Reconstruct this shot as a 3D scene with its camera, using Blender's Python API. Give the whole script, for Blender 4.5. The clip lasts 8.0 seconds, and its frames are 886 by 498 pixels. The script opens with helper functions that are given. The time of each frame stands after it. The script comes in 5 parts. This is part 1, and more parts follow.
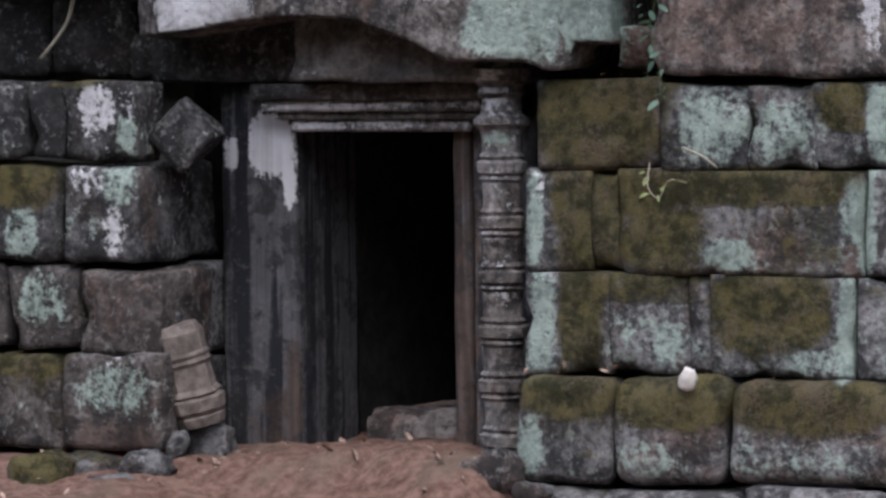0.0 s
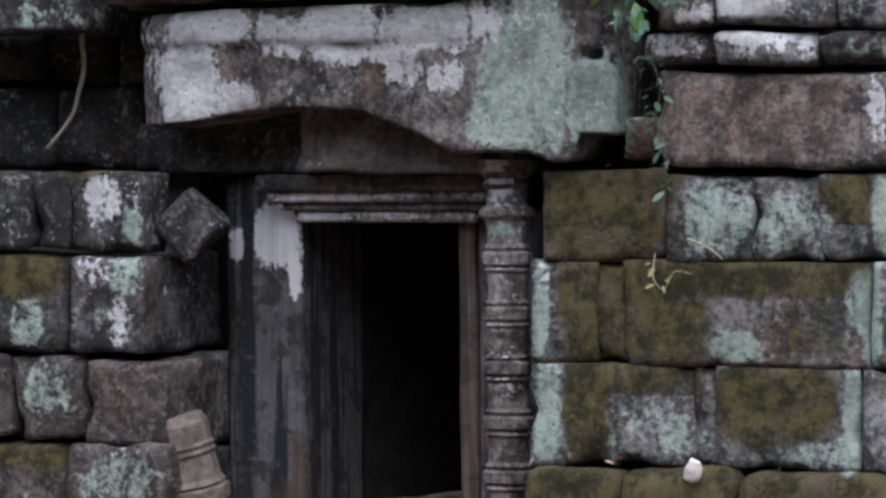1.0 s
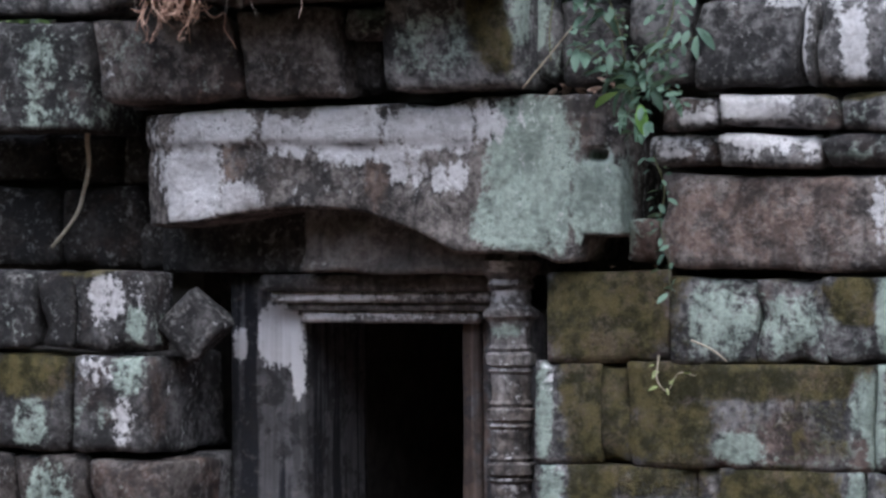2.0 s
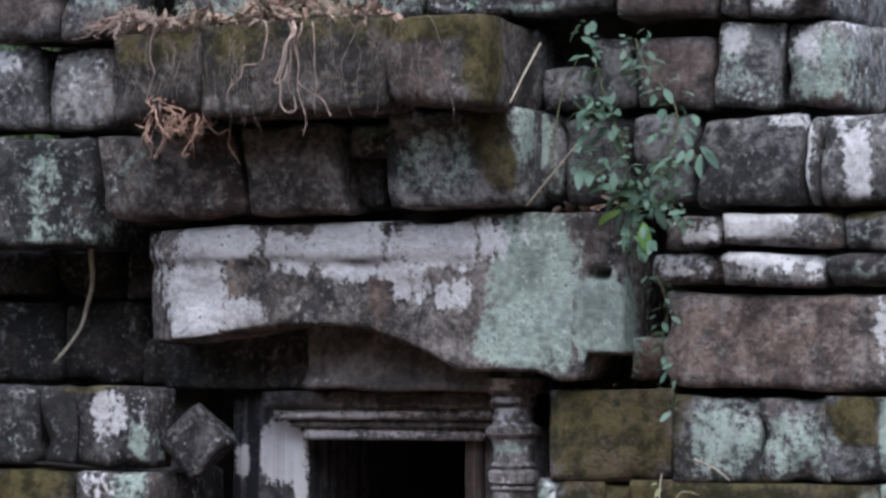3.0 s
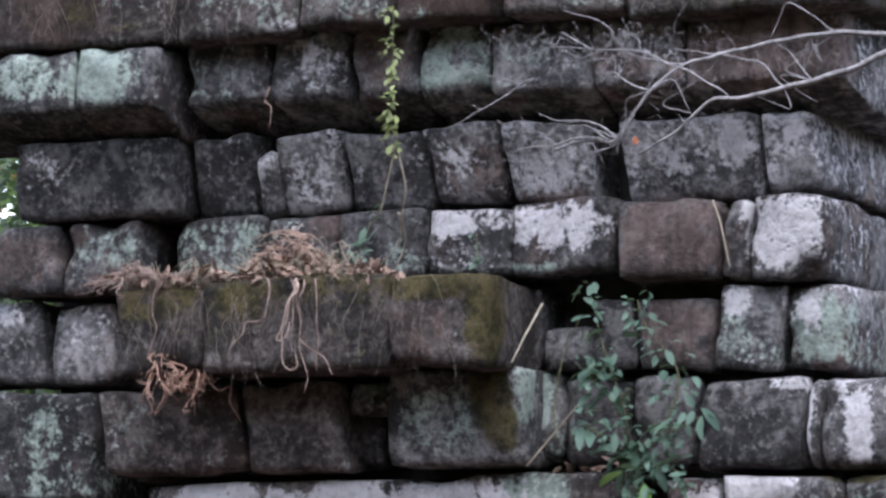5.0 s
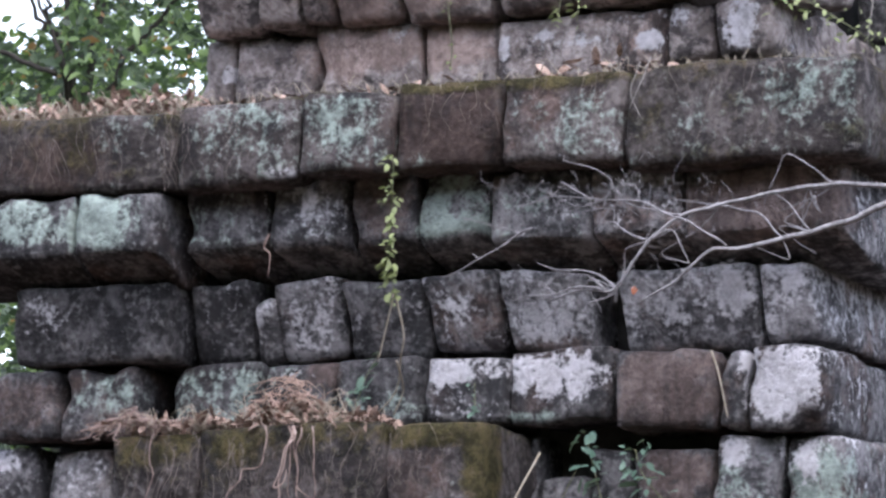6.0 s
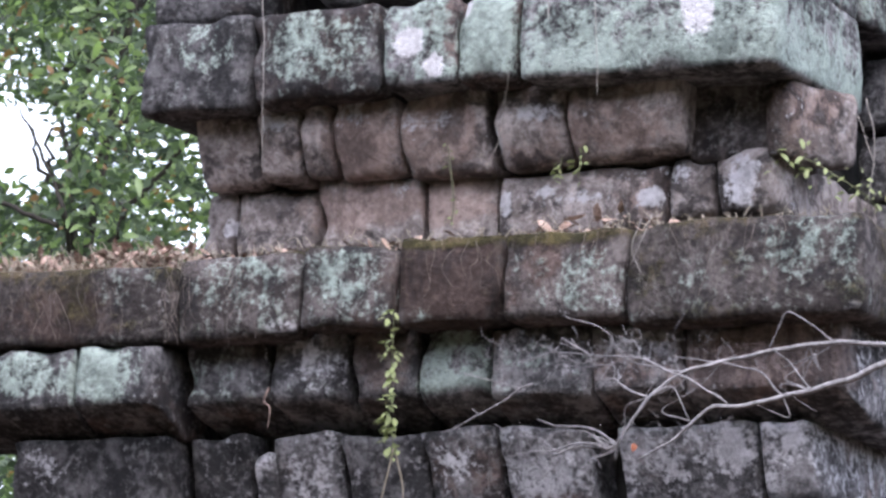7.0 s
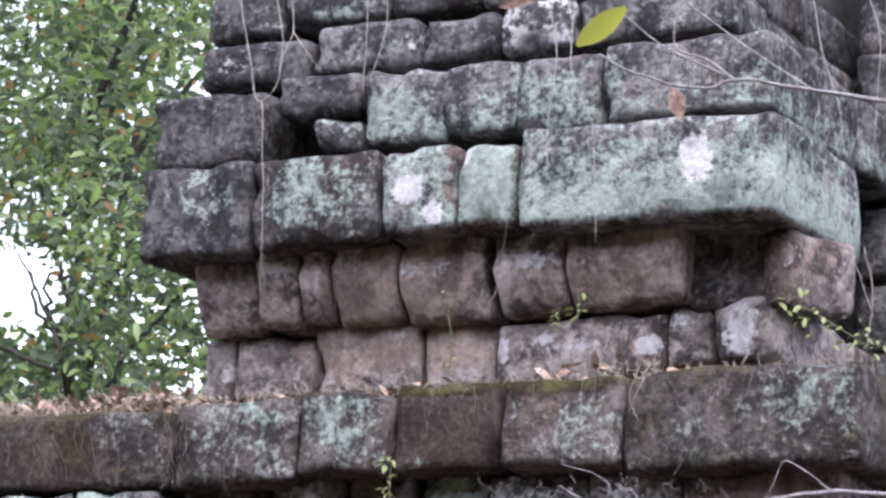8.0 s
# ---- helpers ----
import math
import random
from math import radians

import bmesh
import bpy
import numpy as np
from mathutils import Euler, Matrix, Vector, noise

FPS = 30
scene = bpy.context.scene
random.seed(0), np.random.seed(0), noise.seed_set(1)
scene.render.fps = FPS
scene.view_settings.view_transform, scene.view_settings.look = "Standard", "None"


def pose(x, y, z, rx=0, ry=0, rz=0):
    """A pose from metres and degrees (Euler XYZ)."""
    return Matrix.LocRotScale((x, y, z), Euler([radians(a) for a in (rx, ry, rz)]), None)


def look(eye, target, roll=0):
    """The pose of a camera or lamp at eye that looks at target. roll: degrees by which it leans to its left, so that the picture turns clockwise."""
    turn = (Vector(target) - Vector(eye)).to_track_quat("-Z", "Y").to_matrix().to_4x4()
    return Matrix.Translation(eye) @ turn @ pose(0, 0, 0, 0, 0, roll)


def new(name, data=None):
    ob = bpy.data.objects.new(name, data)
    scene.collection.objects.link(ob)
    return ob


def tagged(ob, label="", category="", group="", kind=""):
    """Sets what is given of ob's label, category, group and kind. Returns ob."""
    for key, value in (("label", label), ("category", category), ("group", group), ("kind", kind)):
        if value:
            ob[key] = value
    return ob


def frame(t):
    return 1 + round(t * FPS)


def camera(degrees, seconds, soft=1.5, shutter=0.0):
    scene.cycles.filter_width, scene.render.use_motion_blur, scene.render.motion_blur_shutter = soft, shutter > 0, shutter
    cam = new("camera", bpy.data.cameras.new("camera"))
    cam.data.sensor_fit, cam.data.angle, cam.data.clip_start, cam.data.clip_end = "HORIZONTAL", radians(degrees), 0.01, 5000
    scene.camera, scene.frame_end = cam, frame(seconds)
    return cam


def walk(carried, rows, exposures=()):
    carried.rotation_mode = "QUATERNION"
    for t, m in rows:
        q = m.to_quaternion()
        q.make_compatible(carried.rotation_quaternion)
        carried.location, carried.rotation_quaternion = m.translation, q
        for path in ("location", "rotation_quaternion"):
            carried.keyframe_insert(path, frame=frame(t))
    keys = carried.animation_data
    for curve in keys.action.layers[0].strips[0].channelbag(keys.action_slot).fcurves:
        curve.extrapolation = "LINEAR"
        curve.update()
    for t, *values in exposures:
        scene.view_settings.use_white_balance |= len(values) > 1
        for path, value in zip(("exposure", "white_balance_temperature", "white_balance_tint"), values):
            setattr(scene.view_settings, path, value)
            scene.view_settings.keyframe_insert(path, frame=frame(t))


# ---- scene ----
EYE = (9.556, -17.64, 2.117)


def aim(yaw, pitch, roll):
    """The camera's pose at its one stand: degrees to the left of +y, up, and its lean."""
    y, p = radians(yaw), radians(pitch)
    way = Vector((-math.sin(y) * math.cos(p), math.cos(y) * math.cos(p), math.sin(p)))
    return look(EYE, Vector(EYE) + 20 * way, roll)


cam = camera(13.755, 8.0, soft=2.8)
walk(cam, [
    (0.0, aim(26.584, -2.764, -0.579)),
    (0.5, aim(26.617, -2.111, -0.573)),
    (1.0, aim(26.656, -1.345, -0.489)),
    (1.5, aim(26.687, -0.580, -0.364)),
    (1.7, aim(26.701, -0.265, -0.309)),
    (2.8, aim(26.732, 1.665, 0.004)),
    (3.0, aim(26.756, 2.055, 0.060)),
    (3.5, aim(26.790, 3.029, 0.200)),
    (4.0, aim(26.834, 4.114, 0.345)),
    (4.2, aim(26.851, 4.545, 0.406)),
    (5.3, aim(26.800, 6.728, 0.798)),
    (5.5, aim(26.818, 7.200, 0.882)),
    (6.0, aim(26.814, 8.406, 1.109)),
    (6.5, aim(26.842, 9.575, 1.353)),
    (7.0, aim(26.881, 10.824, 1.598)),
    (7.5, aim(26.911, 11.952, 1.815)),
    (8.0, aim(26.922, 13.112, 1.961)),
], exposures=[(0.0, 1.26, 6380, 10), (1.5, 1.38, 6250, 9), (3.5, 1.56, 6170, 10), (5.5, 1.64, 6160, 14), (8.0, 1.93, 6400, 18)])

# ---- light: bright overcast sky under trees, soft from above and in front ----
world = bpy.data.worlds.new("sky")
scene.world = world
world.use_nodes = True
wn = world.node_tree
sky = wn.nodes.new("ShaderNodeTexSky")
sky.sky_type = "NISHITA"
sky.sun_disc = False
sky.sun_elevation, sky.sun_rotation = radians(58), radians(152)
sky.dust_density, sky.ozone_density = 1.5, 1.0
grey = wn.nodes.new("ShaderNodeHueSaturation")
grey.inputs["Saturation"].default_value = 0.5
wn.links.new(sky.outputs[0], grey.inputs["Color"])
bg = wn.nodes["Background"]
wn.links.new(grey.outputs[0], bg.inputs[0])
bg.inputs[1].default_value = 0.19

lamp = bpy.data.lights.new("sun", "SUN")
lamp.energy, lamp.angle, lamp.color = 0.6, radians(40), (0.97, 0.98, 1.0)
sun = new("sun", lamp)
az, el = radians(28), radians(58)
sun.matrix_world = look((0, 0, 30), Vector((0, 0, 30)) - Vector((math.sin(az) * math.cos(el), -math.cos(az) * math.cos(el), math.sin(el))))


# ---- materials ----
class Nodes:
    """Short hand for node graphs."""

    def __init__(self, name):
        self.mat = bpy.data.materials.new(name)
        self.mat.use_nodes = True
        self.t = self.mat.node_tree
        self.bsdf = self.t.nodes["Principled BSDF"]

    def put(self, socket, value):
        if hasattr(value, "is_output"):
            self.t.links.new(value, socket)
        elif isinstance(value, (tuple, list)) and len(value) == 3 and socket.type == "RGBA":
            socket.default_value = (*value, 1)
        else:
            socket.default_value = value

    def node(self, kind, out=0, **ins):
        n = self.t.nodes.new(kind)
        for k, v in ins.items():
            self.put(n.inputs[int(k[1:])] if k[0] == "i" and k[1:].isdigit() else n.inputs[k], v)
        return n.outputs[out]

    def math(self, op, a, b=0.0, clamp=False):
        n = self.t.nodes.new("ShaderNodeMath")
        n.operation, n.use_clamp = op, clamp
        self.put(n.inputs[0], a)
        self.put(n.inputs[1], b)
        return n.outputs[0]

    def vec(self, op, a, b):
        n = self.t.nodes.new("ShaderNodeVectorMath")
        n.operation = op
        self.put(n.inputs[0], a)
        self.put(n.inputs[1], b)
        return n.outputs[0]

    def mix(self, fac, a, b, blend="MIX"):
        n = self.t.nodes.new("ShaderNodeMix")
        n.data_type, n.blend_type = "RGBA", blend
        self.put(n.inputs[0], fac)
        self.put(n.inputs[6], a)
        self.put(n.inputs[7], b)
        return n.outputs[2]

    def noise(self, vec, scale, detail=5.0, rough=0.6, distort=0.0):
        return self.node("ShaderNodeTexNoise", 0, Vector=vec, Scale=scale, Detail=detail, Roughness=rough, Distortion=distort)

    def step(self, x, lo, hi):
        n = self.t.nodes.new("ShaderNodeMapRange")
        n.interpolation_type = "SMOOTHSTEP"
        self.put(n.inputs[0], x)
        self.put(n.inputs[1], lo)
        self.put(n.inputs[2], hi)
        return n.outputs[0]

    def bump(self, height, strength, distance, normal=None):
        n = self.t.nodes.new("ShaderNodeBump")
        n.inputs["Strength"].default_value, n.inputs["Distance"].default_value = strength, distance
        self.put(n.inputs["Height"], height)
        if normal is not None:
            self.put(n.inputs["Normal"], normal)
        return n.outputs[0]

    def done(self, color, rough=0.9, normal=None, spec=0.2):
        self.put(self.bsdf.inputs["Base Color"], color)
        self.put(self.bsdf.inputs["Roughness"], rough)
        self.bsdf.inputs["Specular IOR Level"].default_value = spec
        if normal is not None:
            self.put(self.bsdf.inputs["Normal"], normal)
        return self.mat


def stone_material(name, dark, mid, red, drips=0.35, specks=0.4, runs=0.18):
    """Weathered sandstone. The object's colour holds how much moss, green lichen and white lichen grows on
    the whole block, and how pale its stone is; the "growth" of its points holds where patches of moss, green
    lichen, white lichen and bare reddish stone lie."""
    g = Nodes(name)
    geo = g.t.nodes.new("ShaderNodeNewGeometry")
    info = g.t.nodes.new("ShaderNodeObjectInfo")
    patches = g.t.nodes.new("ShaderNodeAttribute")
    patches.attribute_name = "growth"
    pos = geo.outputs["Position"]
    rnd = info.outputs["Random"]
    p = g.vec("ADD", pos, g.node("ShaderNodeCombineXYZ", 0, i0=g.math("MULTIPLY", rnd, 31.0), i1=g.math("MULTIPLY", rnd, 17.0), i2=0.0))
    sepn = g.node("ShaderNodeSeparateColor", 0, i0=info.outputs["Color"]).node
    grown = g.node("ShaderNodeSeparateColor", 0, i0=patches.outputs["Color"]).node
    tone, bare = info.outputs["Alpha"], patches.outputs["Alpha"]
    tall = g.node("ShaderNodeSeparateXYZ", 0, i0=g.t.nodes.new("ShaderNodeTexCoord").outputs["Generated"]).node.outputs[2]
    tall = g.math("SUBTRACT", tall, 0.5)
    big = g.noise(p, 2.4, 4.0, 0.6)
    patch = g.noise(p, 8.0, 7.0, 0.72, 0.3)
    patch_b = g.noise(g.vec("ADD", p, (5.3, 2.1, 9.7)), 5.5, 7.0, 0.72, 0.25)
    blotch = g.noise(g.vec("ADD", p, (1.3, 7.1, 3.7)), 4.0, 7.0, 0.72, 0.2)
    grain = g.noise(p, 26.0, 6.0, 0.72)
    fine = g.noise(p, 120.0, 3.0, 0.7)
    streak = g.noise(g.vec("MULTIPLY", p, (12.0, 12.0, 0.9) if runs < 0.4 else (9.0, 9.0, 0.4)), 1.0, 4.0, 0.55, 0.3)
    # bare stone: pale and dark mottling, browner in places
    mott = g.math("ADD", g.math("MULTIPLY", grain, 0.40), g.math("MULTIPLY", blotch, 0.60))
    if runs > 0.4:
        mott = g.math("ADD", g.math("MULTIPLY", mott, 0.25), g.math("MULTIPLY", streak, 0.75))
    col = g.mix(g.step(mott, 0.42, 0.60) if runs < 0.4 else g.step(mott, 0.44, 0.57), dark, mid)
    rusty = g.mix(g.step(mott, 0.38, 0.62), tuple(c * 0.45 for c in red), red)
    rust = g.step(g.math("ADD", big, g.math("MULTIPLY", g.math("SUBTRACT", rnd, 0.5), 0.25)), 0.56, 0.72)
    if runs > 0.4:
        rust = g.math("MULTIPLY", rust, 0.2)
    rust = g.math("MAXIMUM", rust, g.math("MULTIPLY", g.step(g.math("ADD", g.math("MULTIPLY", bare, 0.3), patch), 0.55, 0.75), 0.85))
    col = g.mix(rust, col, rusty)
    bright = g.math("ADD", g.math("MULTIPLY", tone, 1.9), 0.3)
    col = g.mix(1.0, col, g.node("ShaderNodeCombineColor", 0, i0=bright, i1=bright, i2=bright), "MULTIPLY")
    # black crust and water stains
    crust = g.step(g.math("ADD", g.math("MULTIPLY", patch_b, 0.6), g.math("MULTIPLY", big, 0.4)), 0.49, 0.565)
    crust = g.math("MULTIPLY", crust, g.math("SUBTRACT", 0.78, g.math("MULTIPLY", bare, 0.35), True))
    col = g.mix(crust, col, (0.026, 0.025, 0.027))
    stain = g.math("MULTIPLY", g.step(streak, 0.50, 0.64), drips)
    col = g.mix(stain, col, (0.02, 0.02, 0.023))
    # grey crust specks
    speck = g.math("MULTIPLY", g.step(g.math("ADD", g.math("MULTIPLY", grain, 0.55), g.math("MULTIPLY", patch, 0.55)), 0.585, 0.66), g.math("MULTIPLY", g.math("SUBTRACT", 1.0, bare, True), specks))
    col = g.mix(speck, col, (0.33, 0.325, 0.325))
    # pits
    vor = g.t.nodes.new("ShaderNodeTexVoronoi")
    g.put(vor.inputs["Vector"], p)
    vor.inputs["Scale"].default_value = 24.0
    pit = g.math("MULTIPLY", g.step(vor.outputs["Distance"], 0.30, 0.16), g.step(blotch, 0.54, 0.64))
    # lichens
    thin = g.math("SUBTRACT", 0.95, g.math("MULTIPLY", bare, 0.5), True)

    def amount(k, slope):
        whole = g.math("MULTIPLY", g.math("MULTIPLY", sepn.outputs[k], thin), g.math("ADD", 1.0, g.math("MULTIPLY", tall, slope)))
        return g.math("MAXIMUM", whole, grown.outputs[k])

    mint_a, white_a = amount(1, -0.7), amount(2, 0.7)
    moss_a = g.math("SUBTRACT", amount(0, 0.0), g.math("MULTIPLY", grown.outputs[1], 0.6))

    def cover(much, a, b, soft):
        field = g.math("ADD", g.math("ADD", g.math("MULTIPLY", a, 0.60 - runs), g.math("MULTIPLY", grain, 0.40)), g.math("MULTIPLY", b, runs))
        lo = g.math("SUBTRACT", 0.62, g.math("MULTIPLY", much, 0.21))
        return g.step(field, lo, g.math("ADD", lo, soft))

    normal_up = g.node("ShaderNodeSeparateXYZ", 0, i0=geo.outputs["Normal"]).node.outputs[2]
    # Pale lichen is left off undersides, painting their shade into the colour.
    off_underside = g.step(normal_up, -0.75, -0.2)
    mint = g.math("MULTIPLY", g.math("MULTIPLY", cover(mint_a, patch, streak, 0.11), 0.88), off_underside)
    col = g.mix(mint, col, g.mix(g.step(mott, 0.38, 0.6), (0.19, 0.228, 0.208), (0.41, 0.49, 0.44)))
    white = g.math("MULTIPLY", g.math("MULTIPLY", cover(white_a, patch_b, streak, 0.075), 0.9), off_underside)
    col = g.mix(white, col, g.mix(g.step(mott, 0.36, 0.58), (0.38, 0.365, 0.38), (0.70, 0.68, 0.71)))
    up = g.math("MAXIMUM", normal_up, 0.0)
    spread = g.math("MULTIPLY", moss_a, g.math("ADD", g.math("ADD", 1.2, g.math("MULTIPLY", tall, 0.5)), g.math("MULTIPLY", up, 0.5)))
    moss = g.math("MULTIPLY", cover(spread, patch_b, patch, 0.15), 0.92)
    mossy = g.mix(g.step(g.noise(p, 7.0, 6.0, 0.7), 0.4, 0.62), (0.046, 0.043, 0.020), (0.165, 0.138, 0.062))
    mossy = g.mix(g.math("MULTIPLY", g.step(g.math("ADD", g.math("MULTIPLY", blotch, 0.6), g.math("MULTIPLY", grain, 0.4)), 0.50, 0.60), 0.75), mossy, g.mix(grain, (0.10, 0.072, 0.048), (0.22, 0.165, 0.11)))
    col = g.mix(moss, col, g.mix(g.step(fine, 0.3, 0.7), g.mix(1.0, mossy, (0.5, 0.5, 0.5), "MULTIPLY"), mossy))
    col = g.mix(g.math("MULTIPLY", pit, 0.55 if specks > 0.3 else 0.0), col, (0.02, 0.02, 0.021))
    height = g.math("ADD", g.math("SUBTRACT", g.math("MULTIPLY", grain, 0.7), g.math("MULTIPLY", pit, 0.5)), g.math("ADD", g.math("MULTIPLY", fine, g.math("ADD", g.math("MULTIPLY", moss, 0.6), 0.2)), g.math("MULTIPLY", patch, 0.9)))
    return g.done(col, 0.92, g.bump(height, 0.8 if runs < 0.4 else 0.3, 0.035), 0.12)


def plain_material(name, a, b, scale=20.0, rough=0.8, bump=0.3, dist=0.01, stretch=(1, 1, 1)):
    g = Nodes(name)
    info = g.t.nodes.new("ShaderNodeObjectInfo")
    geo = g.t.nodes.new("ShaderNodeNewGeometry")
    p = g.vec("ADD", g.vec("MULTIPLY", geo.outputs["Position"], stretch), g.node("ShaderNodeCombineXYZ", 0, i0=g.math("MULTIPLY", info.outputs["Random"], 9.0), i1=0.0, i2=0.0))
    n = g.noise(p, scale, 5.0, 0.65)
    isl = g.math("MULTIPLY", geo.outputs["Random Per Island"], 0.5)
    col = g.mix(g.math("ADD", g.step(n, 0.3, 0.7), g.math("SUBTRACT", isl, 0.25), True), a, b)
    return g.done(col, rough, g.bump(n, bump, dist), 0.25)


DARK, MID, RED = (0.046, 0.045, 0.047), (0.225, 0.214, 0.22), (0.19, 0.142, 0.13)
STONE = stone_material("weathered_sandstone", DARK, MID, RED)
LINTEL = stone_material("lichened_lintel_stone", (0.06, 0.053, 0.052), (0.22, 0.195, 0.188), (0.20, 0.14, 0.118), drips=0.45, runs=0.39)
JAMB = stone_material("stained_door_stone", (0.030, 0.031, 0.038), (0.19, 0.183, 0.195), (0.16, 0.112, 0.095), drips=0.6, specks=0.12, runs=0.45)
PANEL = stone_material("brown_carved_stone", (0.068, 0.063, 0.064), (0.205, 0.188, 0.188), (0.165, 0.14, 0.132), drips=0.4)
BROWN = stone_material("brown_sandstone", (0.066, 0.056, 0.054), (0.24, 0.21, 0.203), (0.215, 0.15, 0.132), drips=0.3)
TAN = stone_material("pale_brown_sandstone", (0.105, 0.088, 0.083), (0.31, 0.272, 0.262), (0.27, 0.2, 0.178), drips=0.15, specks=0.25)
# Masonry behind the blocks, coloured dark so joints and chamber look shaded.
CORE = plain_material("dark_inner_masonry", (0.038, 0.035, 0.033), (0.08, 0.073, 0.069), 8.0, 0.95)


# ---- building helpers ----
def link_mesh(name, verts, faces, mat, parent=None, label="", smooth=True):
    me = bpy.data.meshes.new(name)
    me.from_pydata(verts, [], faces)
    me.materials.append(mat)
    if smooth:
        me.shade_smooth()
    ob = new(name, me)
    if parent is not None:
        ob.parent = parent
    if label:
        tagged(ob, label)
    return ob


def box_grid(nx, ny, nz):
    """The skin of a box as a welded grid: coordinates 0..1 and quads."""
    idx, verts, faces = {}, [], []

    def v(i, j, k):
        if (i, j, k) not in idx:
            idx[i, j, k] = len(verts)
            verts.append((i / nx, j / ny, k / nz))
        return idx[i, j, k]

    for i in range(nx):
        for j in range(ny):
            faces.append((v(i, j, 0), v(i, j + 1, 0), v(i + 1, j + 1, 0), v(i + 1, j, 0)))
            faces.append((v(i, j, nz), v(i + 1, j, nz), v(i + 1, j + 1, nz), v(i, j + 1, nz)))
    for i in range(nx):
        for k in range(nz):
            faces.append((v(i, 0, k), v(i + 1, 0, k), v(i + 1, 0, k + 1), v(i, 0, k + 1)))
            faces.append((v(i, ny, k), v(i, ny, k + 1), v(i + 1, ny, k + 1), v(i + 1, ny, k)))
    for j in range(ny):
        for k in range(nz):
            faces.append((v(0, j, k), v(0, j, k + 1), v(0, j + 1, k + 1), v(0, j + 1, k)))
            faces.append((v(nx, j, k), v(nx, j + 1, k), v(nx, j + 1, k + 1), v(nx, j, k + 1)))
    return np.array(verts), faces


def rounded(size, r, cell):
    """A rounded box about the origin, with its points and quads."""
    n = [max(3, int(round(s / cell))) for s in size]
    u, faces = box_grid(*n)
    half = np.array(size) / 2
    p = (u - 0.5) * np.array(size)
    inner = np.clip(p, -(half - r), half - r)
    d = p - inner
    length = np.linalg.norm(d, axis=1, keepdims=True)
    p = np.where(length > r, inner + d / np.maximum(length, 1e-9) * r, p)
    return p, faces


def roughen(p, amount, seed, scale=3.0):
    out = np.array(p)
    for i, q in enumerate(p):
        w = Vector((q[0] * scale + seed * 7.31, q[1] * scale - seed * 3.7, q[2] * scale + seed))
        a = noise.noise_vector(w)
        b = noise.noise_vector(w * 3.7)
        out[i] += amount * np.array(a) + 0.4 * amount * np.array(b)
    return out


# ---- what grows on the walls ----
GROWTH = []


def grow(kind, y, *spots):
    """Patches of moss, green (mint) or white lichen or bare (rust) stone on faces about y: x, z, half width,
    half height, amount."""
    for spot in spots:
        GROWTH.append((("moss", "mint", "white", "rust").index(kind), y, *spot))


# blocks beside the doorway
grow("white", -0.15, (-1.36, 1.93, 0.11, 0.16, 1.1), (-1.43, 1.52, 0.11, 0.08, 0.85), (-1.25, 1.23, 0.07, 0.14, 0.95), (-1.23, 0.52, 0.07, 0.03, 0.7))
grow("mint", -0.15, (-1.16, 1.76, 0.08, 0.13, 0.9), (-1.87, 1.22, 0.13, 0.13, 1), (-1.21, 1.53, 0.1, 0.13, 1.1), (-1.48, 1.24, 0.17, 0.13, 0.6), (-1.75, 0.86, 0.17, 0.15, 0.95), (-1.28, 0.79, 0.17, 0.13, 0.3), (-1.87, 0.18, 0.17, 0.11, 0.5), (-1.25, 0.36, 0.24, 0.13, 0.95), (-0.75, 0.78, 0.18, 0.19, 0.15))
grow("moss", -0.15, (-1.85, 1.5, 0.21, 0.13, 1.4), (-1.5, 2.07, 0.17, 0.03, 0.9), (-1.83, 0.49, 0.26, 0.08, 1))
grow("rust", -0.15, (-0.92, 1.37, 0.16, 0.25, 1), (-1.26, 0.87, 0.22, 0.16, 0.5), (-1.22, 0.09, 0.22, 0.08, 1), (-0.73, 0.84, 0.14, 0.25, 0.9))
# mossy wall
grow("mint", 0.1, (1.23, 1.32, 0.05, 0.26, 1.35), (1.27, 0.75, 0.08, 0.27, 1.3), (2.26, 1.84, 0.2, 0.18, 1), (2.63, 1.79, 0.18, 0.15, 0.95), (3.16, 1.83, 0.06, 0.22, 1.2), (2.34, 1.15, 0.12, 0.08, 1.35), (3.01, 1.39, 0.05, 0.17, 1.2), (3.1, 1.31, 0.05, 0.26, 1.35))
grow("white", 0.1, (1.26, 1.53, 0.04, 0.09, 0.7), (2.64, 1.35, 0.16, 0.11, 0.45))
grow("moss", 0.1, (1.58, 1.83, 0.34, 0.24, 1.55), (2.03, 1.85, 0.1, 0.22, 0.9), (2.79, 1.89, 0.06, 0.15, 0.7), (3, 1.91, 0.13, 0.12, 1.3), (1.55, 1.29, 0.18, 0.33, 1.5), (1.7, 1.47, 0.32, 0.11, 1.5), (2.5, 1.51, 0.56, 0.1, 1.55), (1.99, 1.19, 0.27, 0.18, 1.2), (2.81, 1.19, 0.18, 0.12, 0.9))
# mossy wall, lower
grow("moss", 0.1, (1.48, 0.78, 0.12, 0.29, 1.5), (1.89, 0.95, 0.24, 0.08, 0.8), (2.59, 0.83, 0.31, 0.21, 1.5), (3.12, 0.9, 0.09, 0.12, 0.8))
grow("mint", 0.1, (1.92, 0.69, 0.2, 0.13, 0.85), (2.99, 0.76, 0.05, 0.25, 1.5), (2.78, 0.6, 0.19, 0.06, 0.9), (3.15, 0.76, 0.06, 0.14, 0.7))
